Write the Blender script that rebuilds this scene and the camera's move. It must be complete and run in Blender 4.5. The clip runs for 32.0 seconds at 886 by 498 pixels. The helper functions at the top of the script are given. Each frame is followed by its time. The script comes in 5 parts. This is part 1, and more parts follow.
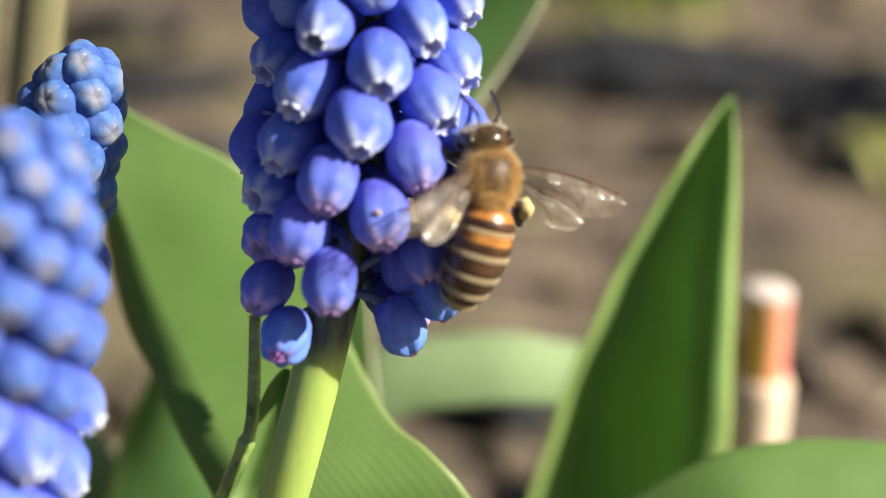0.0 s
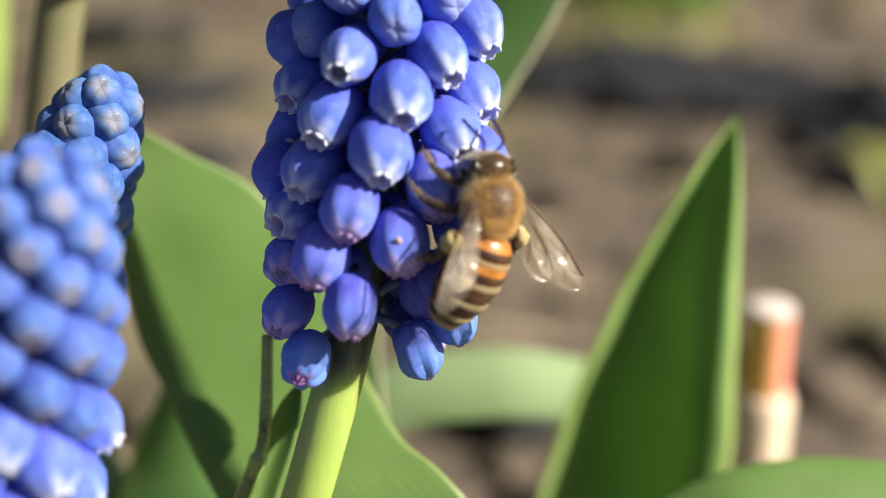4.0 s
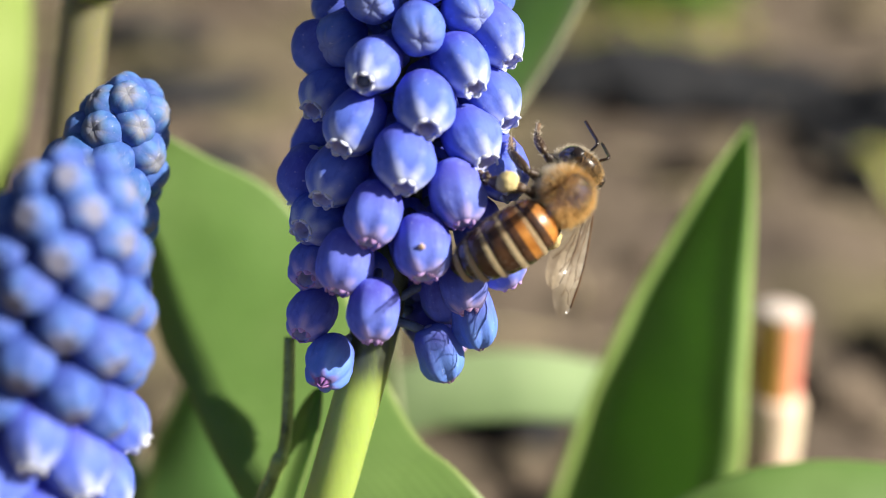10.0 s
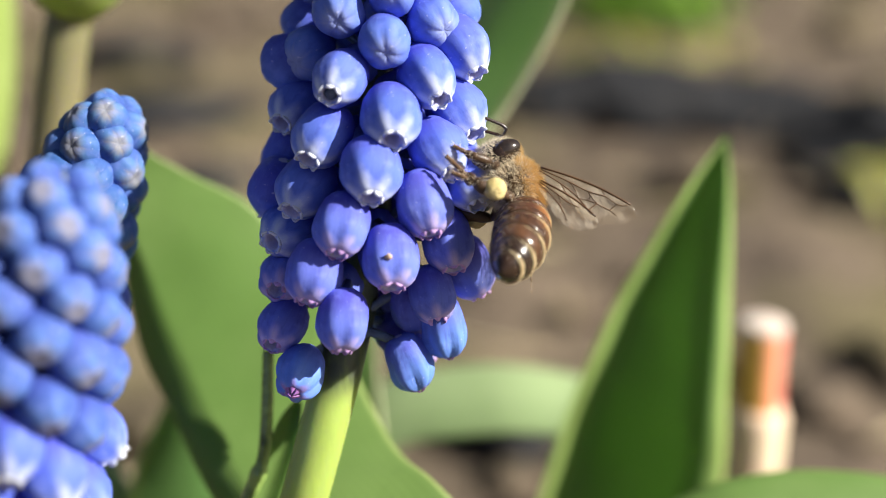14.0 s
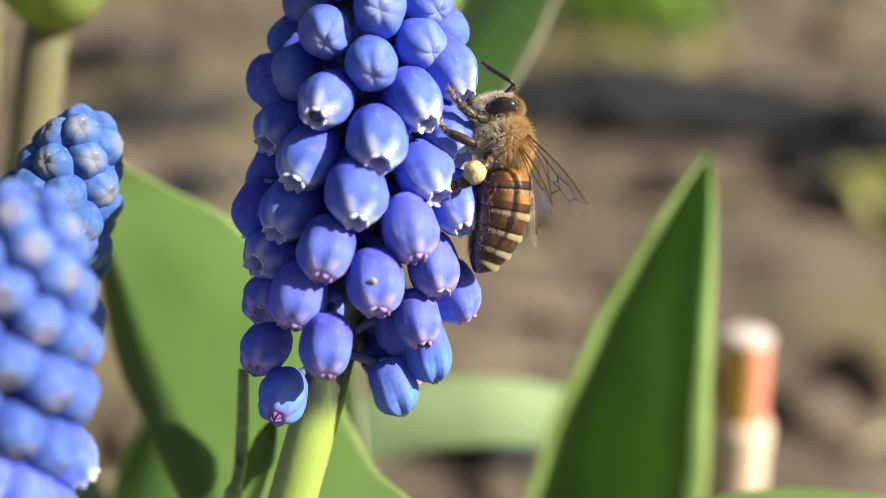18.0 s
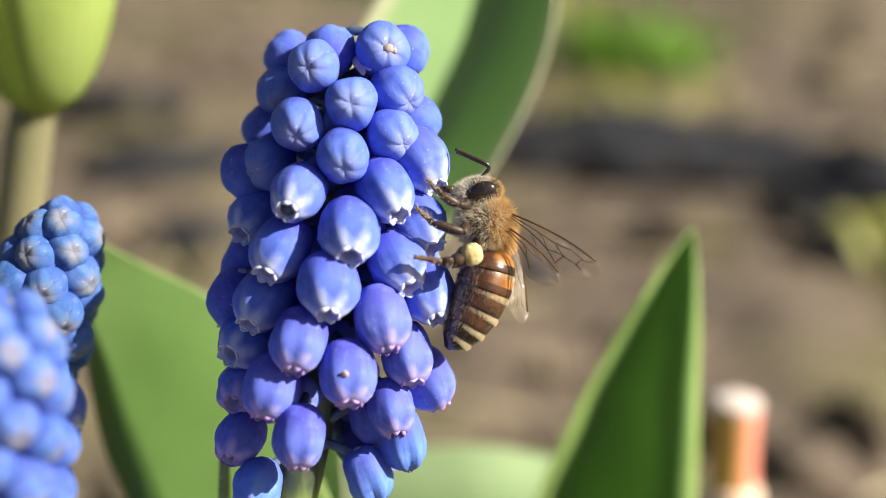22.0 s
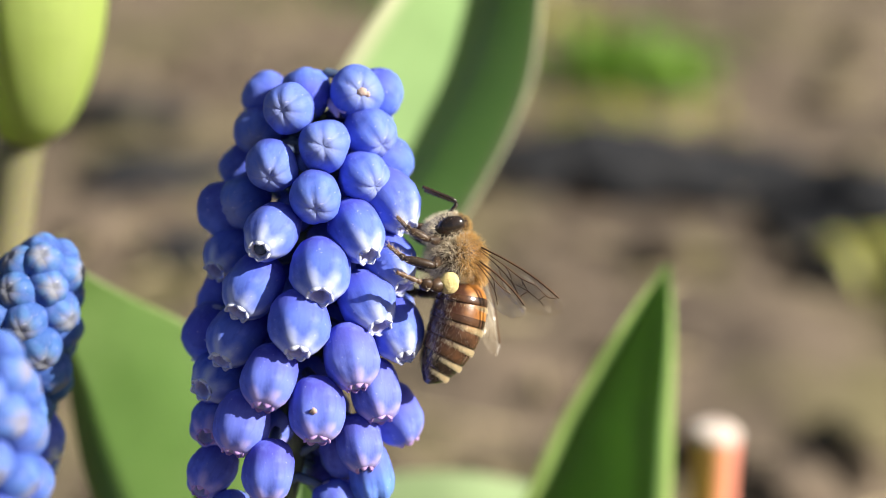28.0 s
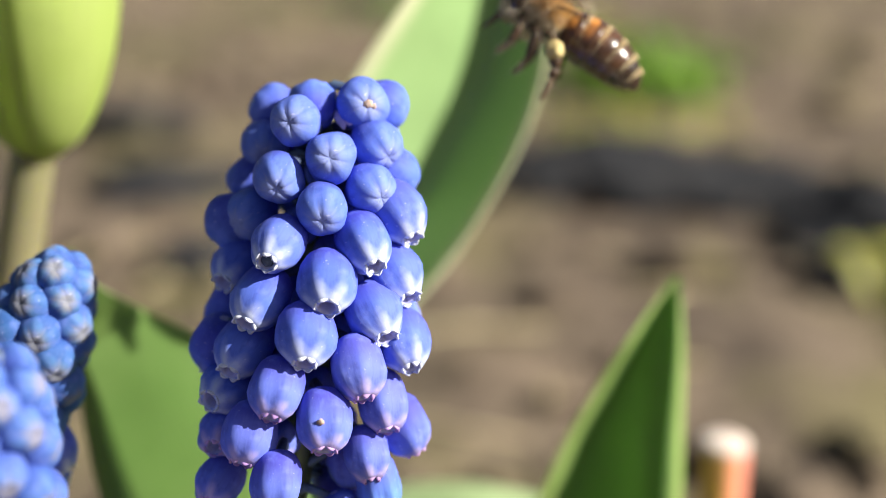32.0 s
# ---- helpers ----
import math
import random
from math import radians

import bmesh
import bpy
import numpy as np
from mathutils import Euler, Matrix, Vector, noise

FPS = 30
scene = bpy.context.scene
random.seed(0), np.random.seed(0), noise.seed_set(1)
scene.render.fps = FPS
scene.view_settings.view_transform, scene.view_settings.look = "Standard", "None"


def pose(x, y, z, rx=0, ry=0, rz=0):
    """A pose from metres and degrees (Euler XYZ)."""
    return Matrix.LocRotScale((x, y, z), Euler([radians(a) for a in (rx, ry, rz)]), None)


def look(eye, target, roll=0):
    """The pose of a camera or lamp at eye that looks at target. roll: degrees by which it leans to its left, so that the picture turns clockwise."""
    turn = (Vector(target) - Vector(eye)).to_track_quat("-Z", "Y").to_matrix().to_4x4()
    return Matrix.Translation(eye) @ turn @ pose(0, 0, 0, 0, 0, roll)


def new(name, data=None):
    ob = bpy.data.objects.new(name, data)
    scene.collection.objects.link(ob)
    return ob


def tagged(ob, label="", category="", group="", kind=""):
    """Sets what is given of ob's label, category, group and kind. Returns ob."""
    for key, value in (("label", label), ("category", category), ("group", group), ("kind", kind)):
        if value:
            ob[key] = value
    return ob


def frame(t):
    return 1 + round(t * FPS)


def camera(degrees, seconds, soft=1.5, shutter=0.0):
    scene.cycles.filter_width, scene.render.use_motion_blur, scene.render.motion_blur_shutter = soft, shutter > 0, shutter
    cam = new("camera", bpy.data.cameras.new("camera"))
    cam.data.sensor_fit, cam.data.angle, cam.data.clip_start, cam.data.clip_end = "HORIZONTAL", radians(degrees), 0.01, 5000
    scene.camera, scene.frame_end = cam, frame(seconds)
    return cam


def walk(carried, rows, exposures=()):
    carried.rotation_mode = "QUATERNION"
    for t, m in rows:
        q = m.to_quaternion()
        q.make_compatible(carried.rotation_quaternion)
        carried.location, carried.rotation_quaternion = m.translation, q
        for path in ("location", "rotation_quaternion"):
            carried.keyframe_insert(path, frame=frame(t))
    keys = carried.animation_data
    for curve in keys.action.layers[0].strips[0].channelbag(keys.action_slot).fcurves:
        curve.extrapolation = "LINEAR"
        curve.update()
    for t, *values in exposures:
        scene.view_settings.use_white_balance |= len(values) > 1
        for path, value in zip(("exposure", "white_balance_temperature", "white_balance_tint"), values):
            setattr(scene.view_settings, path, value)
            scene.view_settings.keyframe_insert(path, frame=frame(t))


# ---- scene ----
EXPOSURES = [(0.0, 0.53), (9.0, 0.53), (14.0, 0.56), (22.0, 0.60), (32.0, 0.60)]
cam = camera(36.0, 32.0, soft=0.8)
cam.data.dof.use_dof = True
cam.data.dof.focus_distance = 0.0955
cam.data.dof.aperture_fstop = 13.0
# seconds; millimetres; degrees
PATH = [
    (0.0, -0.44, 4.11, 132.48, 67.495, 0.164, -0.377),
    (0.5, -0.66, 4.19, 132.95, 67.562, 0.145, -0.431),
    (1.0, -0.98, 3.93, 133.71, 67.806, 0.225, -0.169),
    (1.5, -1.48, 4.02, 134.28, 67.873, 0.070, -0.111),
    (2.0, -1.01, 4.00, 134.79, 68.033, -0.224, -0.146),
    (2.5, -0.61, 3.49, 134.24, 68.115, -0.049, -0.303),
    (3.0, -0.80, 3.40, 134.14, 67.901, -0.105, -0.214),
    (3.5, -0.95, 3.01, 134.29, 67.713, -0.185, -0.201),
    (5.5, -1.21, 2.54, 134.49, 67.979, 0.031, -0.107),
    (6.0, -1.00, 2.70, 134.78, 68.381, -0.024, -0.071),
    (6.5, -0.65, 2.33, 135.12, 68.370, 0.103, -0.010),
    (7.0, -1.24, 2.28, 135.36, 68.323, 0.045, 0.163),
    (7.5, -1.52, 2.08, 135.18, 68.144, 0.210, 0.344),
    (8.0, -1.75, 1.68, 135.02, 67.976, 0.040, 0.329),
    (8.5, -1.83, 1.71, 135.08, 67.733, -0.103, 0.293),
    (9.0, -2.08, 1.76, 135.61, 68.027, -0.111, 0.188),
    (9.5, -2.15, 1.23, 135.61, 67.943, -0.227, 0.229),
    (10.0, -1.87, 1.21, 135.42, 67.693, -0.209, 0.220),
    (10.5, -1.20, 0.86, 135.04, 68.080, 0.061, 0.024),
    (11.0, -1.30, 0.66, 135.59, 67.736, -0.286, -0.110),
    (11.5, -0.66, 0.76, 135.55, 67.797, -0.324, -0.071),
    (12.0, -0.36, 0.80, 135.22, 67.905, -0.173, -0.056),
    (12.5, -0.56, 0.15, 135.35, 67.805, -0.229, -0.116),
    (13.0, -0.00, 0.01, 134.99, 67.995, 0.001, 0.000),
    (13.5, -0.33, 0.30, 135.44, 68.005, -0.148, -0.091),
    (14.0, -0.44, 0.00, 135.43, 68.494, 0.062, -0.113),
    (14.5, -0.31, 0.58, 136.23, 68.366, -0.300, -0.048),
    (16.5, 0.23, 0.71, 135.70, 68.288, -0.150, -0.199),
    (17.0, 0.83, 0.93, 135.55, 68.295, -0.125, -0.139),
    (17.5, 0.43, 1.15, 136.01, 68.513, -0.179, -0.397),
    (18.0, 0.62, 1.39, 136.40, 68.465, -0.313, -0.326),
    (18.5, 0.45, 1.85, 136.39, 68.444, -0.182, -0.384),
    (19.0, 0.23, 2.01, 137.20, 68.510, -0.381, -0.489),
    (19.5, 0.79, 1.89, 137.58, 69.012, -0.245, -0.580),
    (20.0, 1.15, 1.77, 139.13, 69.400, -0.375, -0.643),
    (20.5, 1.48, 1.85, 140.11, 69.565, -0.533, -0.538),
    (21.0, 2.16, 2.18, 140.16, 69.886, -0.116, -0.284),
    (21.5, 2.21, 2.49, 140.04, 69.657, -0.093, -0.131),
    (22.0, 2.33, 2.32, 140.25, 69.945, -0.048, -0.303),
    (22.5, 2.87, 2.12, 140.90, 70.117, -0.231, -0.376),
    (23.0, 2.90, 2.45, 141.50, 70.275, -0.275, -0.394),
    (23.5, 2.98, 2.69, 141.83, 70.566, -0.222, -0.257),
    (24.0, 2.86, 2.81, 142.16, 70.492, -0.206, -0.202),
    (24.5, 3.17, 2.66, 142.23, 70.552, -0.186, -0.175),
    (25.0, 3.22, 3.02, 142.57, 70.605, -0.352, -0.326),
    (25.5, 3.76, 2.42, 142.77, 70.807, -0.173, -0.250),
    (27.5, 4.02, 1.04, 143.09, 70.045, -0.790, 0.221),
    (28.0, 4.55, 0.98, 143.43, 70.269, -0.794, 0.067),
    (28.5, 4.52, 1.00, 143.43, 70.357, -0.766, 0.051),
    (29.0, 4.27, 0.88, 142.97, 70.003, -0.754, 0.046),
    (29.5, 4.23, 0.83, 142.71, 70.196, -0.609, 0.069),
    (30.0, 3.76, 1.06, 143.88, 70.233, -0.952, 0.219),
    (30.5, 4.00, 0.88, 143.97, 70.774, -0.744, 0.354),
    (31.0, 3.72, 1.17, 144.41, 70.514, -1.029, 0.360),
    (31.5, 4.13, 0.95, 144.04, 70.471, -0.994, 0.398),
    (32.0, 4.29, 0.70, 143.89, 70.604, -0.673, 0.356),
]
walk(cam, [(t, pose(x / 1000, y / 1000, z / 1000, rx, ry, rz)) for t, x, y, z, rx, ry, rz in PATH], exposures=EXPOSURES)

# ---- light ----
SUN_TO = Vector((0.78, -0.20, 0.57)).normalized()
world = bpy.data.worlds.new("sky")
scene.world = world
world.use_nodes = True
wn = world.node_tree.nodes
sky = wn.new("ShaderNodeTexSky")
sky.sky_type, sky.sun_disc = "NISHITA", False
sky.air_density, sky.dust_density = 0.85, 3.0
sky.sun_elevation = math.asin(SUN_TO.z)
sky.sun_rotation = math.atan2(SUN_TO.x, SUN_TO.y)
wn["Background"].inputs["Strength"].default_value = 0.046
world.node_tree.links.new(sky.outputs[0], wn["Background"].inputs["Color"])
sun = new("sun", bpy.data.lights.new("sun", "SUN"))
sun.data.energy, sun.data.angle, sun.data.color = 6.8, radians(0.55), (1.0, 0.95, 0.85)
sun.matrix_basis = look(SUN_TO, (0, 0, 0))

# ---- plan: x to the right, y ahead, z up, in millimetres, on a plane tilted as one looks down on the bed ----
PITCH, LEVEL = 22.0, 0.135
TILTED = pose(0, 0, LEVEL, -PITCH, 0, 0)
AXES = TILTED.to_3x3()


def W(x, y, z):
    return TILTED @ Vector((x / 1000, y / 1000, z / 1000))


# ---- mesh helpers ----
class Geo:
    def __init__(self):
        self.v, self.f, self.m, self.uv = [], [], [], {}

    def add(self, verts, faces, slot=0):
        n = len(self.v)
        self.v += [tuple(p) for p in verts]
        self.f += [tuple(i + n for i in q) for q in faces]
        self.m += [slot] * len(faces)
        return self

    def rings(self, rings, cap0=True, cap1=True, slot=0):
        """Closed rings of points, joined one to the next."""
        k = len(rings[0])
        verts = [p for r in rings for p in r]
        faces = [(i * k + j, i * k + (j + 1) % k, (i + 1) * k + (j + 1) % k, (i + 1) * k + j) for i in range(len(rings) - 1) for j in range(k)]
        if cap0:
            faces.append(tuple(range(k - 1, -1, -1)))
        if cap1:
            e = (len(rings) - 1) * k
            faces.append(tuple(range(e, e + k)))
        return self.add(verts, faces, slot)

    def tube(self, pts, radii, seg=10, slot=0, flat=1.0):
        pts = [Vector(p) for p in pts]
        rings, side = [], None
        for i, p in enumerate(pts):
            d = (pts[min(i + 1, len(pts) - 1)] - pts[max(i - 1, 0)]).normalized()
            if side is None:
                side = d.orthogonal().normalized()
            side = (side - d * side.dot(d)).normalized()
            up = d.cross(side)
            r = radii[i] if hasattr(radii, "__len__") else radii
            rings.append([p + (side * math.cos(2 * math.pi * j / seg) + up * math.sin(2 * math.pi * j / seg) * flat) * r for j in range(seg)])
        return self.rings(rings, slot=slot)

    def ball(self, c, r, nu=16, nv=10, warp=None, slot=0):
        c, rings = Vector(c), []
        for i in range(nv + 1):
            a = math.pi * (0.02 + 0.96 * i / nv)
            ring = []
            for j in range(nu):
                b = 2 * math.pi * j / nu
                q = Vector((math.cos(a), math.sin(a) * math.cos(b), math.sin(a) * math.sin(b)))
                if warp:
                    q = warp(q)
                ring.append(c + Vector((q.x * r[0], q.y * r[1], q.z * r[2])))
            rings.append(ring)
        return self.rings(rings, slot=slot)


def smooth_line(pts, n):
    """n points on a smooth curve through pts."""
    pts = [Vector(p) for p in pts]
    out = []
    for k in range(n):
        s = k / (n - 1) * (len(pts) - 1)
        i = min(int(s), len(pts) - 2)
        t = s - i
        a, b, c, d = pts[max(i - 1, 0)], pts[i], pts[i + 1], pts[min(i + 2, len(pts) - 1)]
        out.append(0.5 * (2 * b + (c - a) * t + (2 * a - 5 * b + 4 * c - d) * t * t + (3 * b - a - 3 * c + d) * t ** 3))
    return out


def mesh_of(name, geo, mats, smooth=True):
    me = bpy.data.meshes.new(name)
    me.from_pydata(geo.v, [], geo.f)
    for m in (mats if isinstance(mats, (list, tuple)) else [mats]):
        me.materials.append(m)
    if any(geo.m):
        me.polygons.foreach_set("material_index", geo.m)
    if smooth:
        me.polygons.foreach_set("use_smooth", [True] * len(me.polygons))
    if geo.uv:
        layer = me.uv_layers.new(name="UVMap")
        for loop in me.loops:
            layer.data[loop.index].uv = geo.uv[loop.vertex_index]
    me.validate()
    me.update()
    return me


def part(name, geo, mats, parent, label="", smooth=True, m=None):
    """One mesh object under a thing or a part; geo in the parent's space."""
    ob = new(name, geo if isinstance(geo, bpy.types.Mesh) else mesh_of(name, geo, mats, smooth))
    ob.parent = parent
    if m is not None:
        ob.matrix_basis = m
    return tagged(ob, label) if label else ob


def thing(name, at, label, category, group="", kind=""):
    ob = new(name)
    ob.empty_display_size = 0.01
    ob.matrix_basis = Matrix.Translation(at)
    return tagged(ob, label, category, group, kind)


# ---- materials ----
class Nodes:
    def __init__(self, name, rough=0.5, spec=0.5):
        self.mat = bpy.data.materials.new(name)
        self.mat.use_nodes = True
        self.t = self.mat.node_tree
        self.b = self.t.nodes["Principled BSDF"]
        self.out = self.t.nodes["Material Output"]
        self.b.inputs["Roughness"].default_value = rough
        self.b.inputs["Specular IOR Level"].default_value = spec
        self.coord = self.t.nodes.new("ShaderNodeTexCoord")

    def link(self, a, b):
        self.t.links.new(a, b)

    def noise(self, scale, detail=4.0, vec=None, rough=0.55, distort=0.0):
        n = self.t.nodes.new("ShaderNodeTexNoise")
        n.inputs["Scale"].default_value, n.inputs["Detail"].default_value = scale, detail
        n.inputs["Roughness"].default_value, n.inputs["Distortion"].default_value = rough, distort
        self.link(vec or self.coord.outputs["Object"], n.inputs["Vector"])
        return n.outputs[0]

    def math(self, op, a, b=None, c=None):
        n = self.t.nodes.new("ShaderNodeMath")
        n.operation = op
        for i, v in enumerate((a, b, c)):
            if v is None:
                continue
            if isinstance(v, (int, float)):
                n.inputs[i].default_value = v
            else:
                self.link(v, n.inputs[i])
        return n.outputs[0]

    def ramp(self, fac, stops):
        n = self.t.nodes.new("ShaderNodeValToRGB")
        e = n.color_ramp.elements
        while len(e) < len(stops):
            e.new(0.5)
        for el, (p, c) in zip(e, stops):
            el.position, el.color = p, (*c, 1)
        self.link(fac, n.inputs[0])
        return n.outputs[0]

    def range(self, v, a, b, lo=0.0, hi=1.0):
        n = self.t.nodes.new("ShaderNodeMapRange")
        n.interpolation_type = "SMOOTHSTEP"
        for i, x in enumerate((a, b, lo, hi)):
            n.inputs[i + 1].default_value = x
        self.link(v, n.inputs[0])
        return n.outputs[0]

    def mix(self, fac, a, b, mode="MIX"):
        n = self.t.nodes.new("ShaderNodeMix")
        n.data_type, n.blend_type = "RGBA", mode
        for i, v in ((0, fac), (6, a), (7, b)):
            if isinstance(v, (int, float)):
                n.inputs[i].default_value = v
            elif isinstance(v, tuple):
                n.inputs[i].default_value = (*v, 1)
            else:
                self.link(v, n.inputs[i])
        return n.outputs[2]

    def xyz(self, out="Object"):
        n = self.t.nodes.new("ShaderNodeSeparateXYZ")
        self.link(self.coord.outputs[out], n.inputs[0])
        return n.outputs

    def random(self):
        return self.t.nodes.new("ShaderNodeObjectInfo").outputs["Random"]

    def colour(self, c):
        if isinstance(c, tuple):
            self.b.inputs["Base Color"].default_value = (*c, 1)
        else:
            self.link(c, self.b.inputs["Base Color"])
        return self

    def bump(self, h, dist, strength=0.5):
        n = self.t.nodes.new("ShaderNodeBump")
        n.inputs["Distance"].default_value, n.inputs["Strength"].default_value = dist, strength
        self.link(h, n.inputs["Height"])
        self.link(n.outputs[0], self.b.inputs["Normal"])
        return self

    def thin_skin(self, colour, share):
        """Lets light shine through a thin leaf or petal."""
        tr, mx = self.t.nodes.new("ShaderNodeBsdfTranslucent"), self.t.nodes.new("ShaderNodeMixShader")
        if isinstance(colour, tuple):
            tr.inputs[0].default_value = (*colour, 1)
        else:
            self.link(colour, tr.inputs[0])
        mx.inputs[0].default_value = share
        self.link(self.b.outputs[0], mx.inputs[1])
        self.link(tr.outputs[0], mx.inputs[2])
        self.link(mx.outputs[0], self.out.inputs[0])
        return self


def mat_petal(name, top, low, rim, crease, rim_at, rim_end, star=0.0, reach=0.00032):
    """Petal skin: from the stalk's end over the belly to the rim, with six faint ribs."""
    n = Nodes(name, 0.62, 0.2)
    x, y, z = n.xyz()
    rib = n.math("COSINE", n.math("MULTIPLY", n.math("ARCTAN2", y, x), 6.0))
    grain = n.noise(900, 5)
    cloud = n.noise(260, 3)
    zz = n.math("ADD", z, n.math("MULTIPLY", n.math("SUBTRACT", cloud, 0.5), 0.0009))
    base = n.mix(n.range(zz, -0.0021, 0.0013), top, low)
    base = n.mix(n.math("MULTIPLY", n.random(), 0.45), base, tuple(0.8 * a + 0.2 * b for a, b in zip(low, (0.25, 0.12, 0.75))))
    edge = n.math("ADD", zz, n.math("MULTIPLY", n.math("ADD", n.math("MULTIPLY", rib, 0.55), n.math("MULTIPLY", n.math("SUBTRACT", n.noise(520, 3), 0.5), 3.2)), reach))
    base = n.mix(n.range(edge, rim_at, rim_end), base, rim)
    if star:
        axis = n.math("SQRT", n.math("ADD", n.math("MULTIPLY", x, x), n.math("MULTIPLY", y, y)))
        line = n.math("MULTIPLY", n.range(rib, -0.8, -1.0), n.range(z, 0.0009, 0.0018))
        base = n.mix(n.math("MULTIPLY", line, 0.2), base, crease)
        dot = n.math("MULTIPLY", n.range(n.math("ADD", axis, n.math("MULTIPLY", n.math("SUBTRACT", n.noise(800, 2), 0.5), 0.0011)), 0.00135, 0.0004), n.range(z, 0.0006, 0.0014))
        base = n.mix(n.math("MULTIPLY", dot, star), base, crease)
    vein = n.range(n.math("COSINE", n.math("MULTIPLY", n.math("ARCTAN2", y, x), 18.0)), 0.55, 1.0)
    base = n.mix(n.math("MULTIPLY", vein, 0.05), base, tuple(0.55 * v for v in top))
    base = n.mix(n.math("MULTIPLY", n.range(n.noise(520, 4), 0.45, 0.7), 0.3), base, tuple(min(1, 1.25 * v + 0.03) for v in low))
    base = n.mix(n.math("MULTIPLY", n.range(n.noise(330, 3, distort=0.8), 0.5, 0.72), 0.4), base, tuple(0.75 * v for v in top))
    along = n.t.nodes.new("ShaderNodeMapping")
    along.inputs["Scale"].default_value = (1, 1, 0.16)
    n.link(n.coord.outputs["Object"], along.inputs[0])
    streak = n.noise(1150, 4, along.outputs[0])
    base = n.mix(n.math("MULTIPLY", n.range(streak, 0.5, 0.72), 0.42), base, tuple(0.5 * v + 0.5 * w for v, w in zip(low, (0.26, 0.32, 0.88))))
    base = n.mix(n.math("MULTIPLY", n.range(streak, 0.46, 0.3), 0.35), base, tuple(0.8 * v for v in top))
    base = n.mix(n.math("MULTIPLY", n.range(grain, 0.52, 0.78), 0.2), base, (0.30, 0.34, 0.86))
    base = n.mix(n.math("MULTIPLY", n.range(n.noise(3600, 1), 0.71, 0.78), 0.4), base, (0.62, 0.64, 0.90))
    n.colour(base).bump(n.math("ADD", n.math("MULTIPLY", cloud, 0.6), n.math("ADD", n.math("MULTIPLY", grain, 0.35), n.math("MULTIPLY", streak, 0.6))), 0.00016, 0.55)
    return n.thin_skin(base, 0.13).mat


PETAL = mat_petal("petal_blue", (0.055, 0.054, 0.45), (0.108, 0.188, 0.70), (0.66, 0.72, 0.88), (0.5, 0.5, 0.7), 0.0012, 0.0029, 0.0, 0.00055)
PETAL_OLD = mat_petal("petal_violet", (0.068, 0.062, 0.44), (0.14, 0.20, 0.70), (0.56, 0.46, 0.80), (0.5, 0.4, 0.6), 0.0014, 0.0027, 0.0, 0.0005)
PETAL_FADED = mat_petal("petal_faded", (0.09, 0.10, 0.52), (0.13, 0.28, 0.76), (0.34, 0.22, 0.58), (0.5, 0.4, 0.6), 0.0021, 0.0027)
PETAL_BUD = mat_petal("petal_bud", (0.062, 0.07, 0.45), (0.112, 0.20, 0.70), (0.18, 0.27, 0.72), (0.44, 0.46, 0.60), 0.0010, 0.0021, 0.4)
PETAL_YOUNG = mat_petal("petal_young", (0.024, 0.052, 0.27), (0.046, 0.13, 0.37), (0.085, 0.20, 0.42), (0.36, 0.30, 0.22), 0.0008, 0.0019, 0.6)

PETAL_VIOLET = mat_petal("petal_violet_bud", (0.034, 0.054, 0.31), (0.060, 0.132, 0.42), (0.09, 0.185, 0.47), (0.36, 0.30, 0.24), 0.0008, 0.0019, 0.6)


def mat_plain(name, a, b, scale, rough=0.5, bump=0.0, dist=0.0002, share=0.0, spec=0.4):
    n = Nodes(name, rough, spec)
    f = n.noise(scale, 6)
    c = n.mix(n.range(f, 0.32, 0.68), a, b)
    c = n.mix(n.math("MULTIPLY", n.range(n.noise(scale * 7, 3), 0.45, 0.75), 0.25), c, tuple(min(1, v * 1.6) for v in b))
    n.colour(c)
    if bump:
        n.bump(n.noise(scale * 3, 5), dist, bump)
    if share:
        n.thin_skin(c, share)
    return n.mat


RIM_WHITE = mat_plain("rim_white", (0.80, 0.82, 0.90), (0.70, 0.74, 0.90), 700, 0.5, 0.3, 0.0001, 0.25)
RIM_PINK = mat_plain("rim_pink", (0.66, 0.45, 0.80), (0.50, 0.30, 0.66), 700, 0.5, 0.3, 0.0001, 0.25)
RIM_DARK = mat_plain("rim_withered", (0.30, 0.12, 0.42), (0.42, 0.22, 0.50), 700, 0.55, 0.4, 0.0001, 0.15)
THROAT = mat_plain("throat", (0.38, 0.38, 0.64), (0.50, 0.50, 0.74), 500, 0.7)


def mat_stem(name, low, high, z0, z1, stain, soft=0.8):
    n = Nodes(name, 0.38, 0.5)
    x, y, z = n.xyz()
    streak = n.t.nodes.new("ShaderNodeMapping")
    streak.inputs["Scale"].default_value = (1, 1, 0.08)
    n.link(n.coord.outputs["Object"], streak.inputs[0])
    f = n.noise(1500, 4, streak.outputs[0])
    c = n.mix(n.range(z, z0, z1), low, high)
    c = n.mix(n.math("MULTIPLY", n.range(f, 0.4, 0.75), 0.4), c, stain)
    n.colour(c).bump(f, 0.00008, 0.4)
    n.b.inputs["Subsurface Weight"].default_value = soft
    n.b.inputs["Subsurface Radius"].default_value = (0.0022, 0.0026, 0.0008)
    n.b.inputs["Subsurface Scale"].default_value = 1.0
    return n.mat


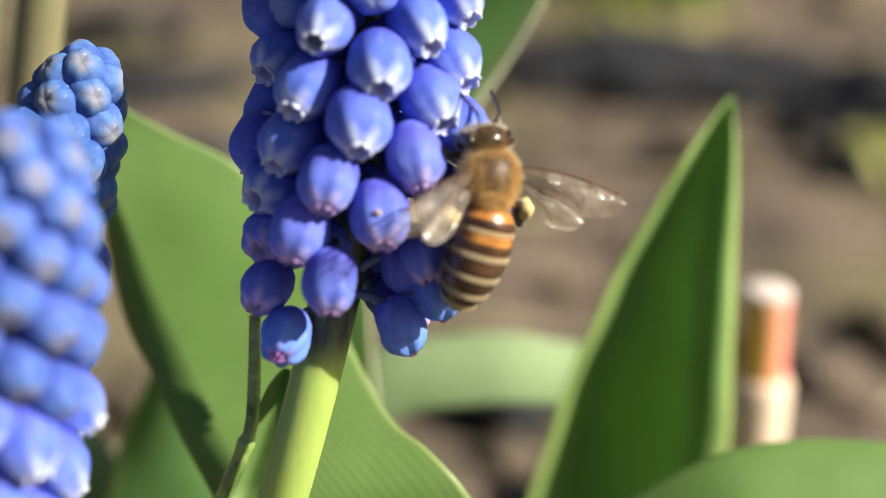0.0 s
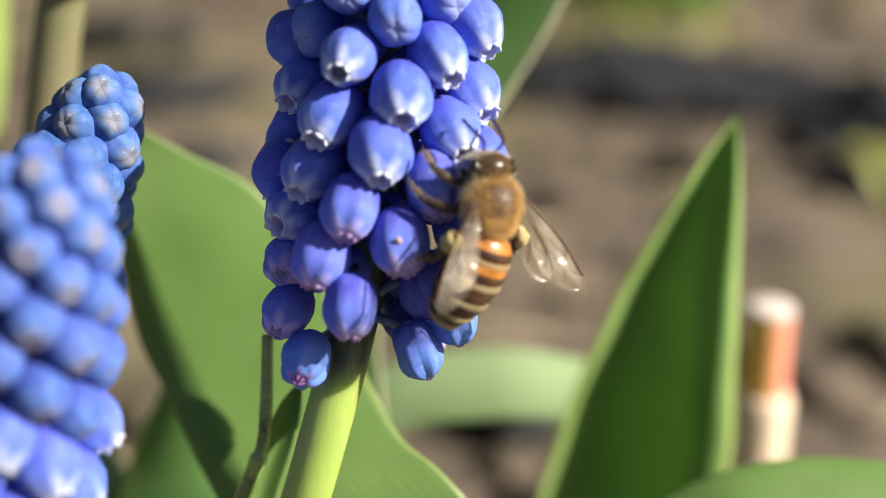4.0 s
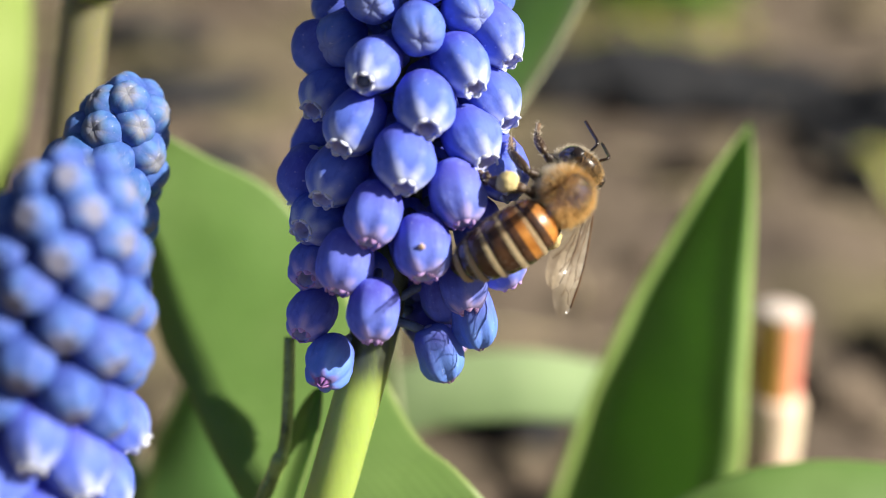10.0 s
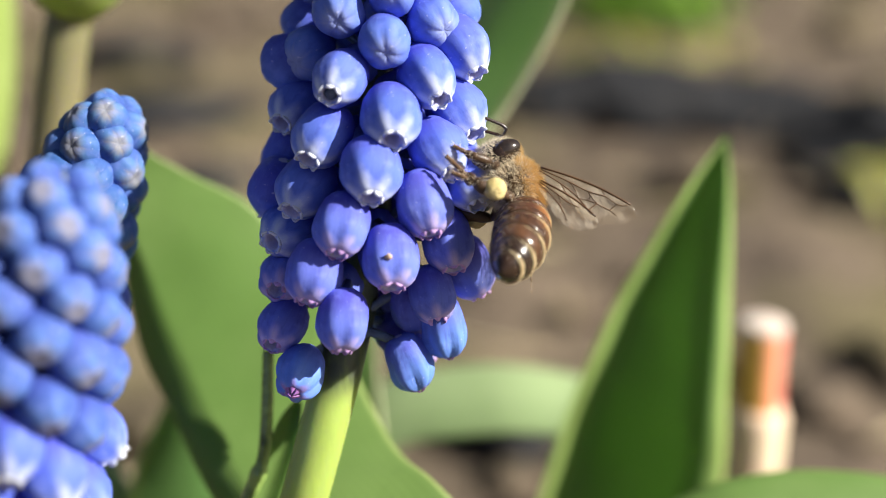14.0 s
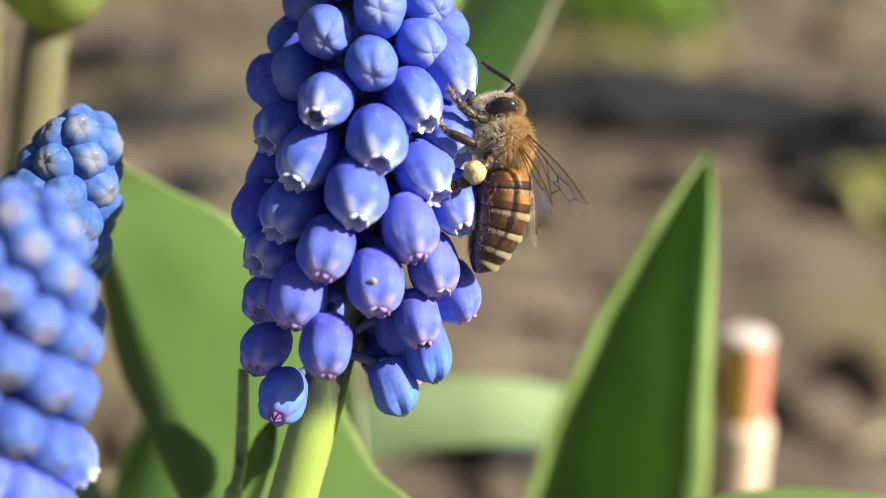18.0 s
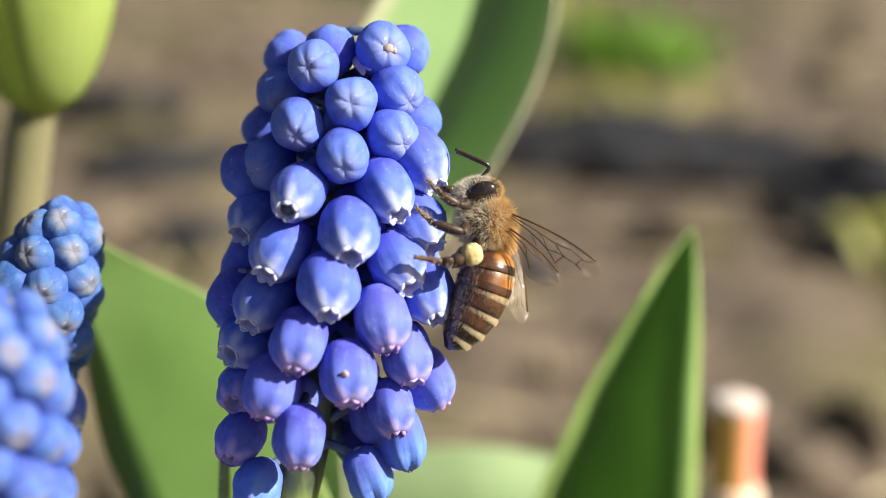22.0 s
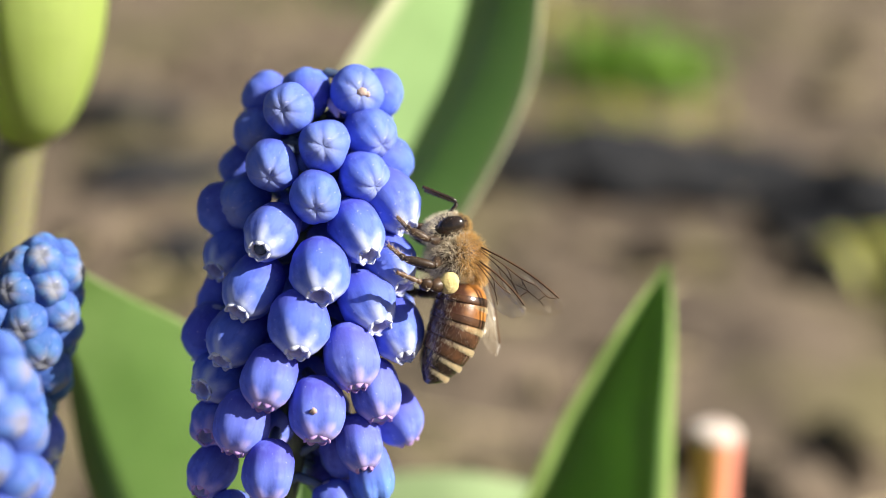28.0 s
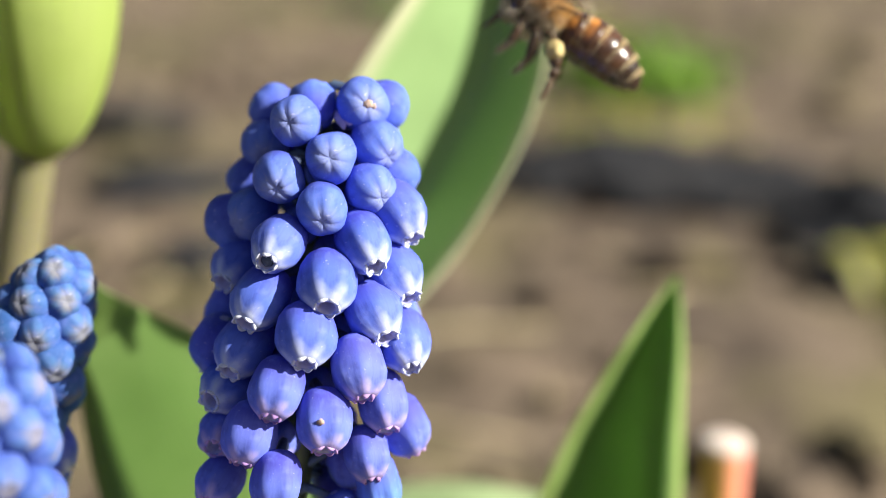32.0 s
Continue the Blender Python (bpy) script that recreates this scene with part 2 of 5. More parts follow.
# the dark upper colour paints in the shade that the bells cast
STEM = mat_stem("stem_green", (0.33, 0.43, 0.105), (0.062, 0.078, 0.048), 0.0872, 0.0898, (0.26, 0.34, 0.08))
PEDICEL = mat_plain("pedicel", (0.045, 0.055, 0.12), (0.10, 0.15, 0.23), 500, 0.4)
BUD_STEM = mat_stem("stem_pale", (0.27, 0.20, 0.14), (0.20, 0.20, 0.10), 0.05, 0.12, (0.24, 0.17, 0.12))


def mat_leaf(name, a, b, margin, share=0.3, veins=26.0, rough=0.42, edge=0.470, glow=(0.35, 0.5, 0.03)):
    n = Nodes(name, rough, 0.45)
    u, v, _ = n.xyz("UV")
    cloud = n.noise(45, 5)
    fine = n.noise(600, 4)
    wob = n.math("ADD", u, n.math("MULTIPLY", n.math("SUBTRACT", cloud, 0.5), 0.03))
    stripe = n.math("SINE", n.math("MULTIPLY", wob, veins * 6.283))
    c = n.mix(n.range(cloud, 0.35, 0.68), a, b)
    c = n.mix(n.math("MULTIPLY", n.range(stripe, 0.0, 1.0), n.range(n.noise(70, 3), 0.35, 0.7, 0.0, 0.2)), c, tuple(x * 1.35 for x in b))
    c = n.mix(n.math("MULTIPLY", n.range(fine, 0.5, 0.8), 0.2), c, tuple(x * 0.6 for x in a))
    speck = n.range(n.noise(160, 2), 0.76, 0.8)
    c = n.mix(n.math("MULTIPLY", speck, 0.6), c, (0.45, 0.5, 0.32))
    side = n.math("ABSOLUTE", n.math("SUBTRACT", u, 0.5))
    c = n.mix(n.range(side, edge, 0.496), c, margin)
    n.colour(c).bump(n.math("ADD", n.math("MULTIPLY", stripe, 0.12), n.math("MULTIPLY", fine, 0.5)), 0.00012, 0.35)
    n.link(n.range(cloud, 0.3, 0.7, rough - 0.06, rough + 0.1), n.b.inputs["Roughness"])
    return n.thin_skin(n.mix(0.5, c, glow), share).mat


LEAF = mat_leaf("leaf_green", (0.145, 0.26, 0.062), (0.20, 0.315, 0.09), (0.28, 0.36, 0.12), 0.36, glow=(0.25, 0.56, 0.06))
LEAF_DEEP = mat_leaf("leaf_deep", (0.13, 0.265, 0.078), (0.17, 0.325, 0.10), (0.50, 0.64, 0.22), 0.45, 26.0, 0.42, 0.37, (0.40, 0.66, 0.16))
LEAF_GLAUCOUS = mat_leaf("leaf_glaucous", (0.225, 0.36, 0.14), (0.27, 0.41, 0.17), (0.52, 0.53, 0.33), 0.05, 26.0, 0.4, 0.40, (0.0, 0.34, 0.02))
LEAF_PALE = mat_leaf("leaf_pale", (0.32, 0.44, 0.21), (0.39, 0.50, 0.26), (0.48, 0.53, 0.29), 0.3, glow=(0.32, 0.50, 0.12))
LEAF_OLIVE = mat_leaf("leaf_olive", (0.34, 0.34, 0.07), (0.42, 0.40, 0.12), (0.40, 0.36, 0.14), 0.25)
LEAF_TEAL = mat_leaf("leaf_teal", (0.12, 0.22, 0.12), (0.17, 0.28, 0.16), (0.25, 0.33, 0.18), 0.2)
LEAF_YELLOW = mat_leaf("leaf_yellow", (0.36, 0.47, 0.13), (0.44, 0.53, 0.19), (0.55, 0.57, 0.28), 0.4)
LEAF_FRESH = mat_leaf("leaf_fresh", (0.17, 0.34, 0.035), (0.23, 0.40, 0.05), (0.3, 0.4, 0.1), 0.35)
BUD_GREEN = mat_leaf("bud_green", (0.54, 0.64, 0.21), (0.60, 0.70, 0.27), (0.62, 0.68, 0.34), 0.65, 9.0, 0.5, 0.47, (0.96, 1.0, 0.58))
STRAW = mat_plain("straw", (0.42, 0.33, 0.17), (0.55, 0.47, 0.30), 300, 0.6, 0.3)
THIN_STALK = mat_plain("thin_stalk", (0.045, 0.085, 0.02), (0.26, 0.38, 0.10), 420, 0.08, 0.3, 0.0001, 0.0, 0.8)


def mat_soil():
    n = Nodes("soil", 0.95, 0.15)
    big, mid, fine = n.noise(9, 5), n.noise(45, 6), n.noise(320, 6)
    c = n.ramp(big, [(0.36, (0.070, 0.055, 0.044)), (0.5, (0.135, 0.105, 0.078)), (0.64, (0.225, 0.172, 0.122))])
    c = n.mix(n.math("MULTIPLY", n.range(mid, 0.4, 0.7), 0.45), c, (0.180, 0.137, 0.100))
    c = n.mix(n.math("MULTIPLY", n.range(fine, 0.45, 0.7), 0.5), c, (0.10, 0.075, 0.058))
    c = n.mix(n.math("MULTIPLY", n.range(n.noise(28, 4), 0.54, 0.66), 0.5), c, (0.30, 0.235, 0.165))
    c = n.mix(n.math("MULTIPLY", n.range(n.noise(34, 4, distort=0.4), 0.57, 0.66), 0.55), c, (0.055, 0.043, 0.035))
    moss = n.math("MULTIPLY", n.range(n.noise(11, 4, distort=0.5), 0.48, 0.64), 0.5)
    c = n.mix(moss, c, (0.19, 0.175, 0.07))
    return n.colour(c).bump(n.math("ADD", mid, n.math("MULTIPLY", fine, 0.6)), 0.004, 0.8).mat


SOIL = mat_soil()
DARK_LUMP = mat_plain("dark_stone", (0.016, 0.017, 0.020), (0.036, 0.036, 0.038), 80, 0.85, 0.7, 0.002, 0, 0.08)

# ---- ground: one sheet to the horizon ----
def height(x, y):
    near = max(0.0, 1.0 - (max(abs(x) - 0.8, 0) + max(abs(y - 0.5) - 0.9, 0)) * 1.5)
    p = Vector((x, y, 0))
    return near * (0.006 * noise.noise(p * 11) + 0.004 * noise.noise(p * 37) + 0.0025 * noise.noise(p * 110))


def ground():
    n, g = 190, Geo()
    s = [math.copysign(0.9 * abs(k) + 600 * abs(k) ** 9, k) for k in [2 * i / n - 1 for i in range(n + 1)]]
    g.v = [(x, y + 0.45, height(x, y + 0.45) - 0.002) for y in s for x in s]
    g.f = [(j * (n + 1) + i, j * (n + 1) + i + 1, (j + 1) * (n + 1) + i + 1, (j + 1) * (n + 1) + i) for j in range(n) for i in range(n)]
    g.m = [0] * len(g.f)
    return tagged(new("ground", mesh_of("ground", g, SOIL)), "bare crumbly brown garden soil, sunlit and dry", "soil", kind="structure")


ground()
rng = random.Random(4)


def lump(g, c, r, seed, nu=8, nv=6, rough=0.35, slot=0):
    k = Vector((seed * 7.3, seed * 3.1, seed * 1.7))
    return g.ball(c, r, nu, nv, lambda q: q * (1 + rough * noise.noise(q * 1.5 + k) + 0.5 * rough * noise.noise(q * 3.7 + k)), slot)


def clods():
    g = Geo()
    for i in range(900):
        y = 0.16 + 1.0 * rng.random() ** 1.3
        x = (rng.random() - 0.5) * (0.25 + 0.9 * y)
        r = 0.0012 + 0.0075 * rng.random() ** 3.2
        lump(g, (x, y, height(x, y) + r * 0.25), (r * (0.8 + 0.6 * rng.random()), r * (0.8 + 0.6 * rng.random()), r * (0.5 + 0.4 * rng.random())), i)
    return tagged(new("soil_crumbs", mesh_of("soil_crumbs", g, SOIL)), "loose crumbs and clods of dry brown soil", "soil", kind="stuff")


clods()


def litter():
    g = Geo()
    for i in range(260):
        y = 0.2 + 0.9 * rng.random() ** 1.2
        x = (rng.random() - 0.5) * (0.25 + 0.9 * y)
        a, n, z = rng.random() * 6.28, 0.006 + 0.03 * rng.random() ** 2, height(x, y) + 0.002
        d = Vector((math.cos(a), math.sin(a), 0.15 * (rng.random() - 0.5)))
        g.tube([Vector((x, y, z)) + d * n * (k - 1) + Vector((0, 0, 0.001 * (1 - abs(k - 1)))) for k in (0, 0.5, 1, 1.5, 2)], [0.0004, 0.0007, 0.0008, 0.0006, 0.0003], 5)
    return tagged(new("dry_litter", mesh_of("dry_litter", g, STRAW)), "scattered dry straw and stalk bits on the soil", "litter", kind="stuff")


litter()


def stone(x, y, sx, sy, sz, turn, seed):
    g = Geo()
    lump(g, (0, 0, sz * 0.3), (sx, sy, sz), seed, 18, 12, 0.4)
    ob = new("stone", mesh_of("stone", g, DARK_LUMP))
    ob.matrix_basis = Matrix.Translation((x, y, height(x, y) - 0.001)) @ pose(0, 0, 0, 0, 0, turn)
    return tagged(ob, "dark grey stand-in lump half sunk in the soil", "stone", "stones in the bed")


# dark lumps added as stand-ins for unidentified dark patches on the soil
for i, (x, y, sx, sy, sz, a) in enumerate([
    (0.042, 0.476, 0.030, 0.026, 0.012, -10), (0.074, 0.474, 0.036, 0.030, 0.014, -6), (0.108, 0.468, 0.034, 0.028, 0.013, -10),
    (0.138, 0.456, 0.026, 0.024, 0.012, -10), (-0.100, 0.470, 0.030, 0.016, 0.010, 15),
    (0.150, 0.440, 0.022, 0.024, 0.012, 20), (0.126, 0.424, 0.016, 0.016, 0.007, 70), (0.120, 0.388, 0.008, 0.008, 0.004, 40), (-0.125, 0.545, 0.028, 0.016, 0.009, -12), (0.014, 0.240, 0.010, 0.008, 0.006, 10), (-0.072, 0.395, 0.016, 0.010, 0.007, 30)]):
    stone(x, y, sx, sy, sz, a, i + 3)


# ---- leaves ----
def leaf(parent, name, left, mid, right, base, mat, label="", thick=0.55, sharp=0.0, nv=44, nu=15, curl=0.0, roll=0.0):
    """A blade between two margins, with its middle line between them, drawn down to its foot in the ground."""
    foot = Vector(base)
    rolled = 0.2 if roll > 0 else 0.3
    rows = []
    for pts, dx in ((left, -0.004), (mid, 0.0), (right, 0.004)):
        line = [W(*p) for p in pts]
        low = line[-1]
        line += [low.lerp(foot, 0.55) + Vector((dx * 1.2, 0, 0)), foot + Vector((dx, 0, -0.004))]
        rows.append(smooth_line(line, nv))
    verts, uv = [], []
    for k in range(nv):
        a, m, b = rows[0][k], rows[1][k], rows[2][k]
        for i in range(nu):
            u = i / (nu - 1)
            q = 2 * (u - 0.5) * (u - 1) * a + 4 * u * (1 - u) * m + 2 * u * (u - 0.5) * b
            s = a.lerp(m, 2 * u) if u < 0.5 else m.lerp(b, 2 * u - 1)
            p = q.lerp(s, sharp)
            p += Vector((0.3, -1, 0.2)) * 0.00035 * noise.noise(p * 150)
            if curl and u > 0.86:
                p = p + AXES @ Vector((0.15, 1, 0)) * (curl / 1000 * ((u - 0.86) / 0.14) ** 1.2 * min(1.0, k / 8))
            if roll and u < rolled:
                p = p - (p - W(0, 0, 0)).normalized() * (roll / 1000 * ((rolled - u) / rolled) ** 1.5 * min(1.0, k / 8))
            verts.append(p)
            uv.append((u, k / (nv - 1)))
    g = Geo()
    n = nu * nv
    quad = [(k * nu + i, k * nu + i + 1, (k + 1) * nu + i + 1, (k + 1) * nu + i) for k in range(nv - 1) for i in range(nu - 1)]
    normals = [Vector() for _ in verts]
    for f in quad:
        d = (verts[f[2]] - verts[f[0]]).cross(verts[f[3]] - verts[f[1]])
        for i in f:
            normals[i] += d
    o = parent.location
    back = []
    for i, (p, d) in enumerate(zip(verts, normals)):
        u, v = uv[i]
        t = thick / 1000 * (0.35 + 0.65 * math.sin(math.pi * u)) * (0.4 + 0.6 * min(1, v * 5))
        back.append(p + d.normalized() * t)
    faces = list(quad) + [tuple(i + n for i in reversed(f)) for f in quad]
    for k in range(nv - 1):
        for i in (0, nu - 1):
            a, b = k * nu + i, (k + 1) * nu + i
            faces.append((a, b, b + n, a + n) if i == 0 else (b, a, a + n, b + n))
    g.add([p - o for p in verts + back], faces)
    g.uv = dict(enumerate(uv + uv))
    return part(name, g, mat, parent, label)


def ground_at(x, y):
    """The place on the ground under a line of sight x to the right and y ahead."""
    p = W(x, y, (y * math.sin(radians(PITCH)) - LEVEL * 1000) / math.cos(radians(PITCH)))
    return Vector((p.x, p.y, height(p.x, p.y)))


def at_depth(pts, depths):
    """The same lines of sight, met at other depths."""
    return [(x * d / y, d, z * d / y) for (x, y, z), d in zip(pts, depths)]


foot = ground_at(22, 150)
tulip_right = thing("tulip", foot, "young tulip with broad upright grey-green leaves in bare soil", "tulip", "tulips")
A_L = [(26.9, 130.3, 11.9), (24.4, 133.7, 8.2), (21.3, 138.0, 2.4), (18.0, 142.6, -4.3), (15.3, 146.9, -11.5), (13.3, 150.9, -17.9), (10.0, 156.5, -29.9), (6.4, 161.5, -45.1)]
A_R = [(27.2, 130.3, 11.9), (27.8, 131.7, 7.5), (28.3, 134.1, 0.1), (28.7, 136.9, -8.1), (29.1, 140.2, -16.7), (29.2, 142.8, -22.7), (28.4, 147.5, -32.4), (25.7, 152.6, -42.7)]
A_M = [tuple((p + q) / 2 + d for p, q, d in zip(a, b, (0, k, 0))) for a, b, k in zip(A_L, A_R, (0, 0.5, 1.0, 1.5, 1.8, 2.0, 2.0, 1.6))]
leaf(tulip_right, "leaf", A_L, A_M, A_R, foot, LEAF_DEEP, "tall pointed leaf, dark green with a pale margin", 0.8, 0.0, 50, 31, 3.0, 7.0)
E_T = [(-14.5, 164.0, -18.6), (-10.2, 163.0, -15.2), (-5.2, 162.0, -13.2), (1.3, 161.0, -12.0), (7.8, 160.0, -11.8), (14.2, 160.0, -12.7), (20.6, 160.0, -14.4), (27.4, 162.0, -18.6), (32.1, 166.0, -25.1)]
E_B = [(-11.6, 159.0, -24.4), (-8.3, 158.0, -22.4), (-3.8, 157.0, -20.7), (1.2, 156.0, -19.8), (7.5, 155.0, -19.3), (13.7, 155.0, -19.7), (19.9, 155.0, -21.2), (25.4, 158.0, -24.5), (29.7, 164.0, -30.1)]
E_M = [tuple((p + q) / 2 + d for p, q, d in zip(a, b, (0, -1.0, 0.5))) for a, b in zip(E_T, E_B)]
leaf(tulip_right, "leaf", E_B, E_M, E_T, ground_at(34, 176), LEAF_PALE, "arched pale leaf lying over sideways", 0.6)
F_T = [(48, 121.2, -21.5), (43, 120.5, -19.5), (39.1, 120.0, -18.6), (34.3, 119.9, -18.1), (29.5, 119.9, -18.1), (24.3, 120.0, -18.9), (20.0, 120.4, -20.7), (16.2, 120.8, -23.0), (12.8, 121.4, -25.4), (9, 123, -29.5)]
F_B = [(48, 121.0, -22.5), (43, 116.5, -25.8), (40.3, 115.5, -26.8), (35.4, 115.5, -27.5), (30.6, 115.5, -27.5), (25.8, 115.5, -27.7), (21.5, 116.5, -28.5), (17.6, 117.6, -30.5), (14, 119.5, -33.0), (10.5, 122, -37)]
F_M = [tuple((p + q) / 2 + d for p, q, d in zip(a, b, (0, -0.5, 0.8))) for a, b in zip(F_T, F_B)]
leaf(tulip_right, "leaf", F_T, F_M, F_B, foot, LEAF, "low leaf bent over to one side", 0.6)

foot = ground_at(-2, 146)
tulip_back = thing("tulip", foot, "tulip with a broad leaf and a folded upright leaf", "tulip", "tulips")
B_L = [(8.8, 128.4, 57.1), (4.5, 127.6, 46.0), (0.9, 127.4, 39.4), (-3.3, 128.1, 33.4), (-6.6, 129.3, 27.2), (-8.7, 131.0, 20.4), (-10.0, 133.3, 12.4), (-11.0, 136.2, 3.1), (-11.5, 138, -8)]
B_M = [(9.0, 128.6, 57.1), (10.4, 136.6, 46.0), (9.6, 139.9, 39.5), (7.6, 141.8, 32.4), (4.7, 142.9, 26.8), (2.0, 143.4, 21.7), (-2.6, 140.9, 14.3), (-7.4, 141.2, 3.2), (-9.5, 141, -8)]
B_R = [(9.3, 128.4, 57.1), (14.2, 129.6, 46.1), (15.0, 130.4, 39.6), (14.5, 131.4, 31.9), (12.9, 132.5, 26.4), (10.2, 133.7, 20.7), (5.0, 135.3, 12.6), (-3.6, 137.3, 2.6), (-7.2, 139, -8)]
B_R = at_depth([(x - k, y, z) for (x, y, z), k in zip(B_R, (0, 0.5, 0.8, 0.9, 0.9, 0.9, 0.8, 0.5, 0))], (128.4, 132, 134, 135, 135, 135, 136, 137.5, 139))
leaf(tulip_back, "leaf", B_L, B_M, B_R, ground_at(-9, 150), LEAF_GLAUCOUS, "long leaf folded along its middle, one half in shade", 0.7, 0.65)
C_R = [(-27.5, 113.0, 12.8), (-26.0, 114.0, 10.2), (-22.0, 115.5, 7.9), (-16.4, 118.0, 4.9), (-11.6, 121.0, -1.7), (-8.0, 124.0, -10.2), (-4.6, 125.5, -16.8), (-1.1, 126.5, -20.0), (2.4, 128.0, -24.4), (6.1, 131.0, -32.3)]
C_L = [(-27.9, 113.4, 12.7), (-28.3, 115.0, 9.8), (-28.2, 116.5, 4.9), (-27.8, 118.0, -1.1), (-26.5, 119.0, -7.8), (-24.6, 120.0, -12.1), (-22.4, 121.0, -17.6), (-20.3, 122.5, -22.2), (-18.1, 125.0, -27.7), (-14.5, 128.0, -33.5)]
C_L = at_depth(C_L, (118, 119, 120.5, 121, 120, 117.5, 112.5, 109, 107.5, 112))
C_R = at_depth(C_R, (118.5, 119.5, 121.5, 123, 122.5, 118, 112, 108, 107.5, 112))
C_M = [tuple((p + q) / 2 + d for p, q, d in zip(a, b, (-2.0, k, -0.3))) for a, b, k in zip(C_L, C_R, (0, -0.4, -0.6, -0.6, -0.4, 0, 0, 0, 0, 0))]
leaf(tulip_back, "leaf", C_L, C_M, C_R, foot, LEAF, "broad smooth light green leaf with a pale edge", 0.7, 0.0, 56, 41, 0.0, -2.5)
D_L = [(-25.0, 130.3, -9.0), (-27.2, 131.0, -13.7), (-29.6, 132.0, -18.6), (-31.6, 133.3, -25.2), (-32.5, 134.7, -31.9)]
D_R = [(-24.8, 130.3, -9.0), (-22.7, 131.4, -15.4), (-20.8, 132.5, -20.8), (-19.3, 133.3, -25.2), (-19.0, 134.7, -32.0)]
D_L, D_R = at_depth(D_L, (136, 137, 138, 139, 140)), at_depth(D_R, (136, 137, 138, 139, 140))
D_M = [tuple((p + q) / 2 + d for p, q, d in zip(a, b, (0, -1.5, 0))) for a, b in zip(D_L, D_R)]
leaf(tulip_back, "leaf", D_L, D_M, D_R, ground_at(-24, 150), LEAF_DEEP, "dark green lower leaf with a light margin", 0.6)

foot = ground_at(-41, 142)
tulip_bud = thing("tulip", foot, "tulip in green bud on a pale stalk", "tulip", "tulips")
stalk = [W(-33.6, 123.5, 24.5), W(-34.6, 124.2, 21.2), W(-36.2, 126.5, 13.0), W(-37.6, 128.8, 3.0), W(-39, 133, -18), foot + Vector((0, 0, -0.004))]
stalk_line = smooth_line(stalk, 30)
part("stalk", Geo().tube([p - foot for p in stalk_line], [0.0020 + 0.0005 * k / 29 for k in range(30)], 14), BUD_STEM, tulip_bud, "pale pinkish-green stalk")
bud_at = W(-33.2, 123.5, 22.6)
for k in range(6):
    g, nu, nv, turn = Geo(), 11, 22, math.radians(60 * k + 20)
    uv = {}
    for j in range(nv):
        s = j / (nv - 1)
        r = 0.0082 * math.sin(math.pi * min(0.985, 0.04 + 0.62 * s ** 0.75)) ** 0.75 * (1 - 0.55 * max(0, s - 0.55) ** 1.3) * (1.0 if k % 2 else 0.96)
        for i in range(nu):
            u = i / (nu - 1)
            a = turn + (u - 0.5) * 1.75 * (1 - 0.55 * max(0, s - 0.6))
            bulge = 1 + 0.035 * math.cos((u - 0.5) * 3.1)
            uv[len(g.v)] = (u, s)
            g.v.append(tuple(Vector((r * bulge * math.cos(a), r * bulge * math.sin(a), 0.029 * s)) + bud_at - foot))
    g.f = [(j * nu + i, j * nu + i + 1, (j + 1) * nu + i + 1, (j + 1) * nu + i) for j in range(nv - 1) for i in range(nu - 1)]
    g.m, g.uv = [0] * len(g.f), uv
    ob = part("tepal", g, BUD_GREEN, tulip_bud)
    mod = ob.modifiers.new("thick", "SOLIDIFY")
    mod.thickness, mod.offset = 0.0004, -1
H_R = [(-48.0, 144.8, 39.3), (-46.6, 146.4, 31.3), (-46.6, 147.8, 24.3), (-47.3, 149.2, 17.2), (-49.1, 150.9, 8.7), (-51.2, 152.5, 0.6), (-53.3, 153.9, -6.4)]
H_L = [(-49.7, 144.8, 39.3), (-53.3, 146.4, 31.3), (-54.9, 147.8, 24.3), (-55.7, 149.2, 17.1), (-56.0, 150.9, 8.6), (-56.0, 152.5, 0.6), (-55.8, 153.9, -6.4)]
H_L = [(x * (y - 5) / y, y - 5, z * (y - 5) / y) for x, y, z in H_L]
H_R = [(x * (y + 5) / y, y + 5, z * (y + 5) / y) for x, y, z in H_R]
H_M = [tuple((p + q) / 2 + d for p, q, d in zip(a, b, (0, 2, 0))) for a, b in zip(H_L, H_R)]
leaf(tulip_bud, "leaf", H_L, H_M, H_R, ground_at(-50, 158), LEAF_YELLOW, "yellow-green upright leaf", 0.6)
G_L = [(-42.0, 152.0, -18.0), (-43.5, 153.0, -22.0), (-44.5, 154.0, -27.0), (-44, 155.5, -34.3)]
G_R = [(-41.6, 152.0, -18.0), (-37.5, 152.6, -21.5), (-35.0, 153.1, -25.3), (-34.4, 155.1, -33.1)]
G_M = [tuple((p + q) / 2 + d for p, q, d in zip(a, b, (0, -1, 0))) for a, b in zip(G_L, G_R)]
leaf(tulip_bud, "leaf", G_L, G_M, G_R, foot, LEAF_TEAL, "blue-green low leaf", 0.5)

# ---- cut stalk ----
foot = ground_at(38, 186)
cut = thing("cut_stalk", foot, "old cut hollow stalk, orange-pink above a cream joint", "stalk")
CUT_TOP = mat_plain("cut_pith", (0.72, 0.64, 0.56), (0.62, 0.50, 0.44), 300, 0.8, 0.5)


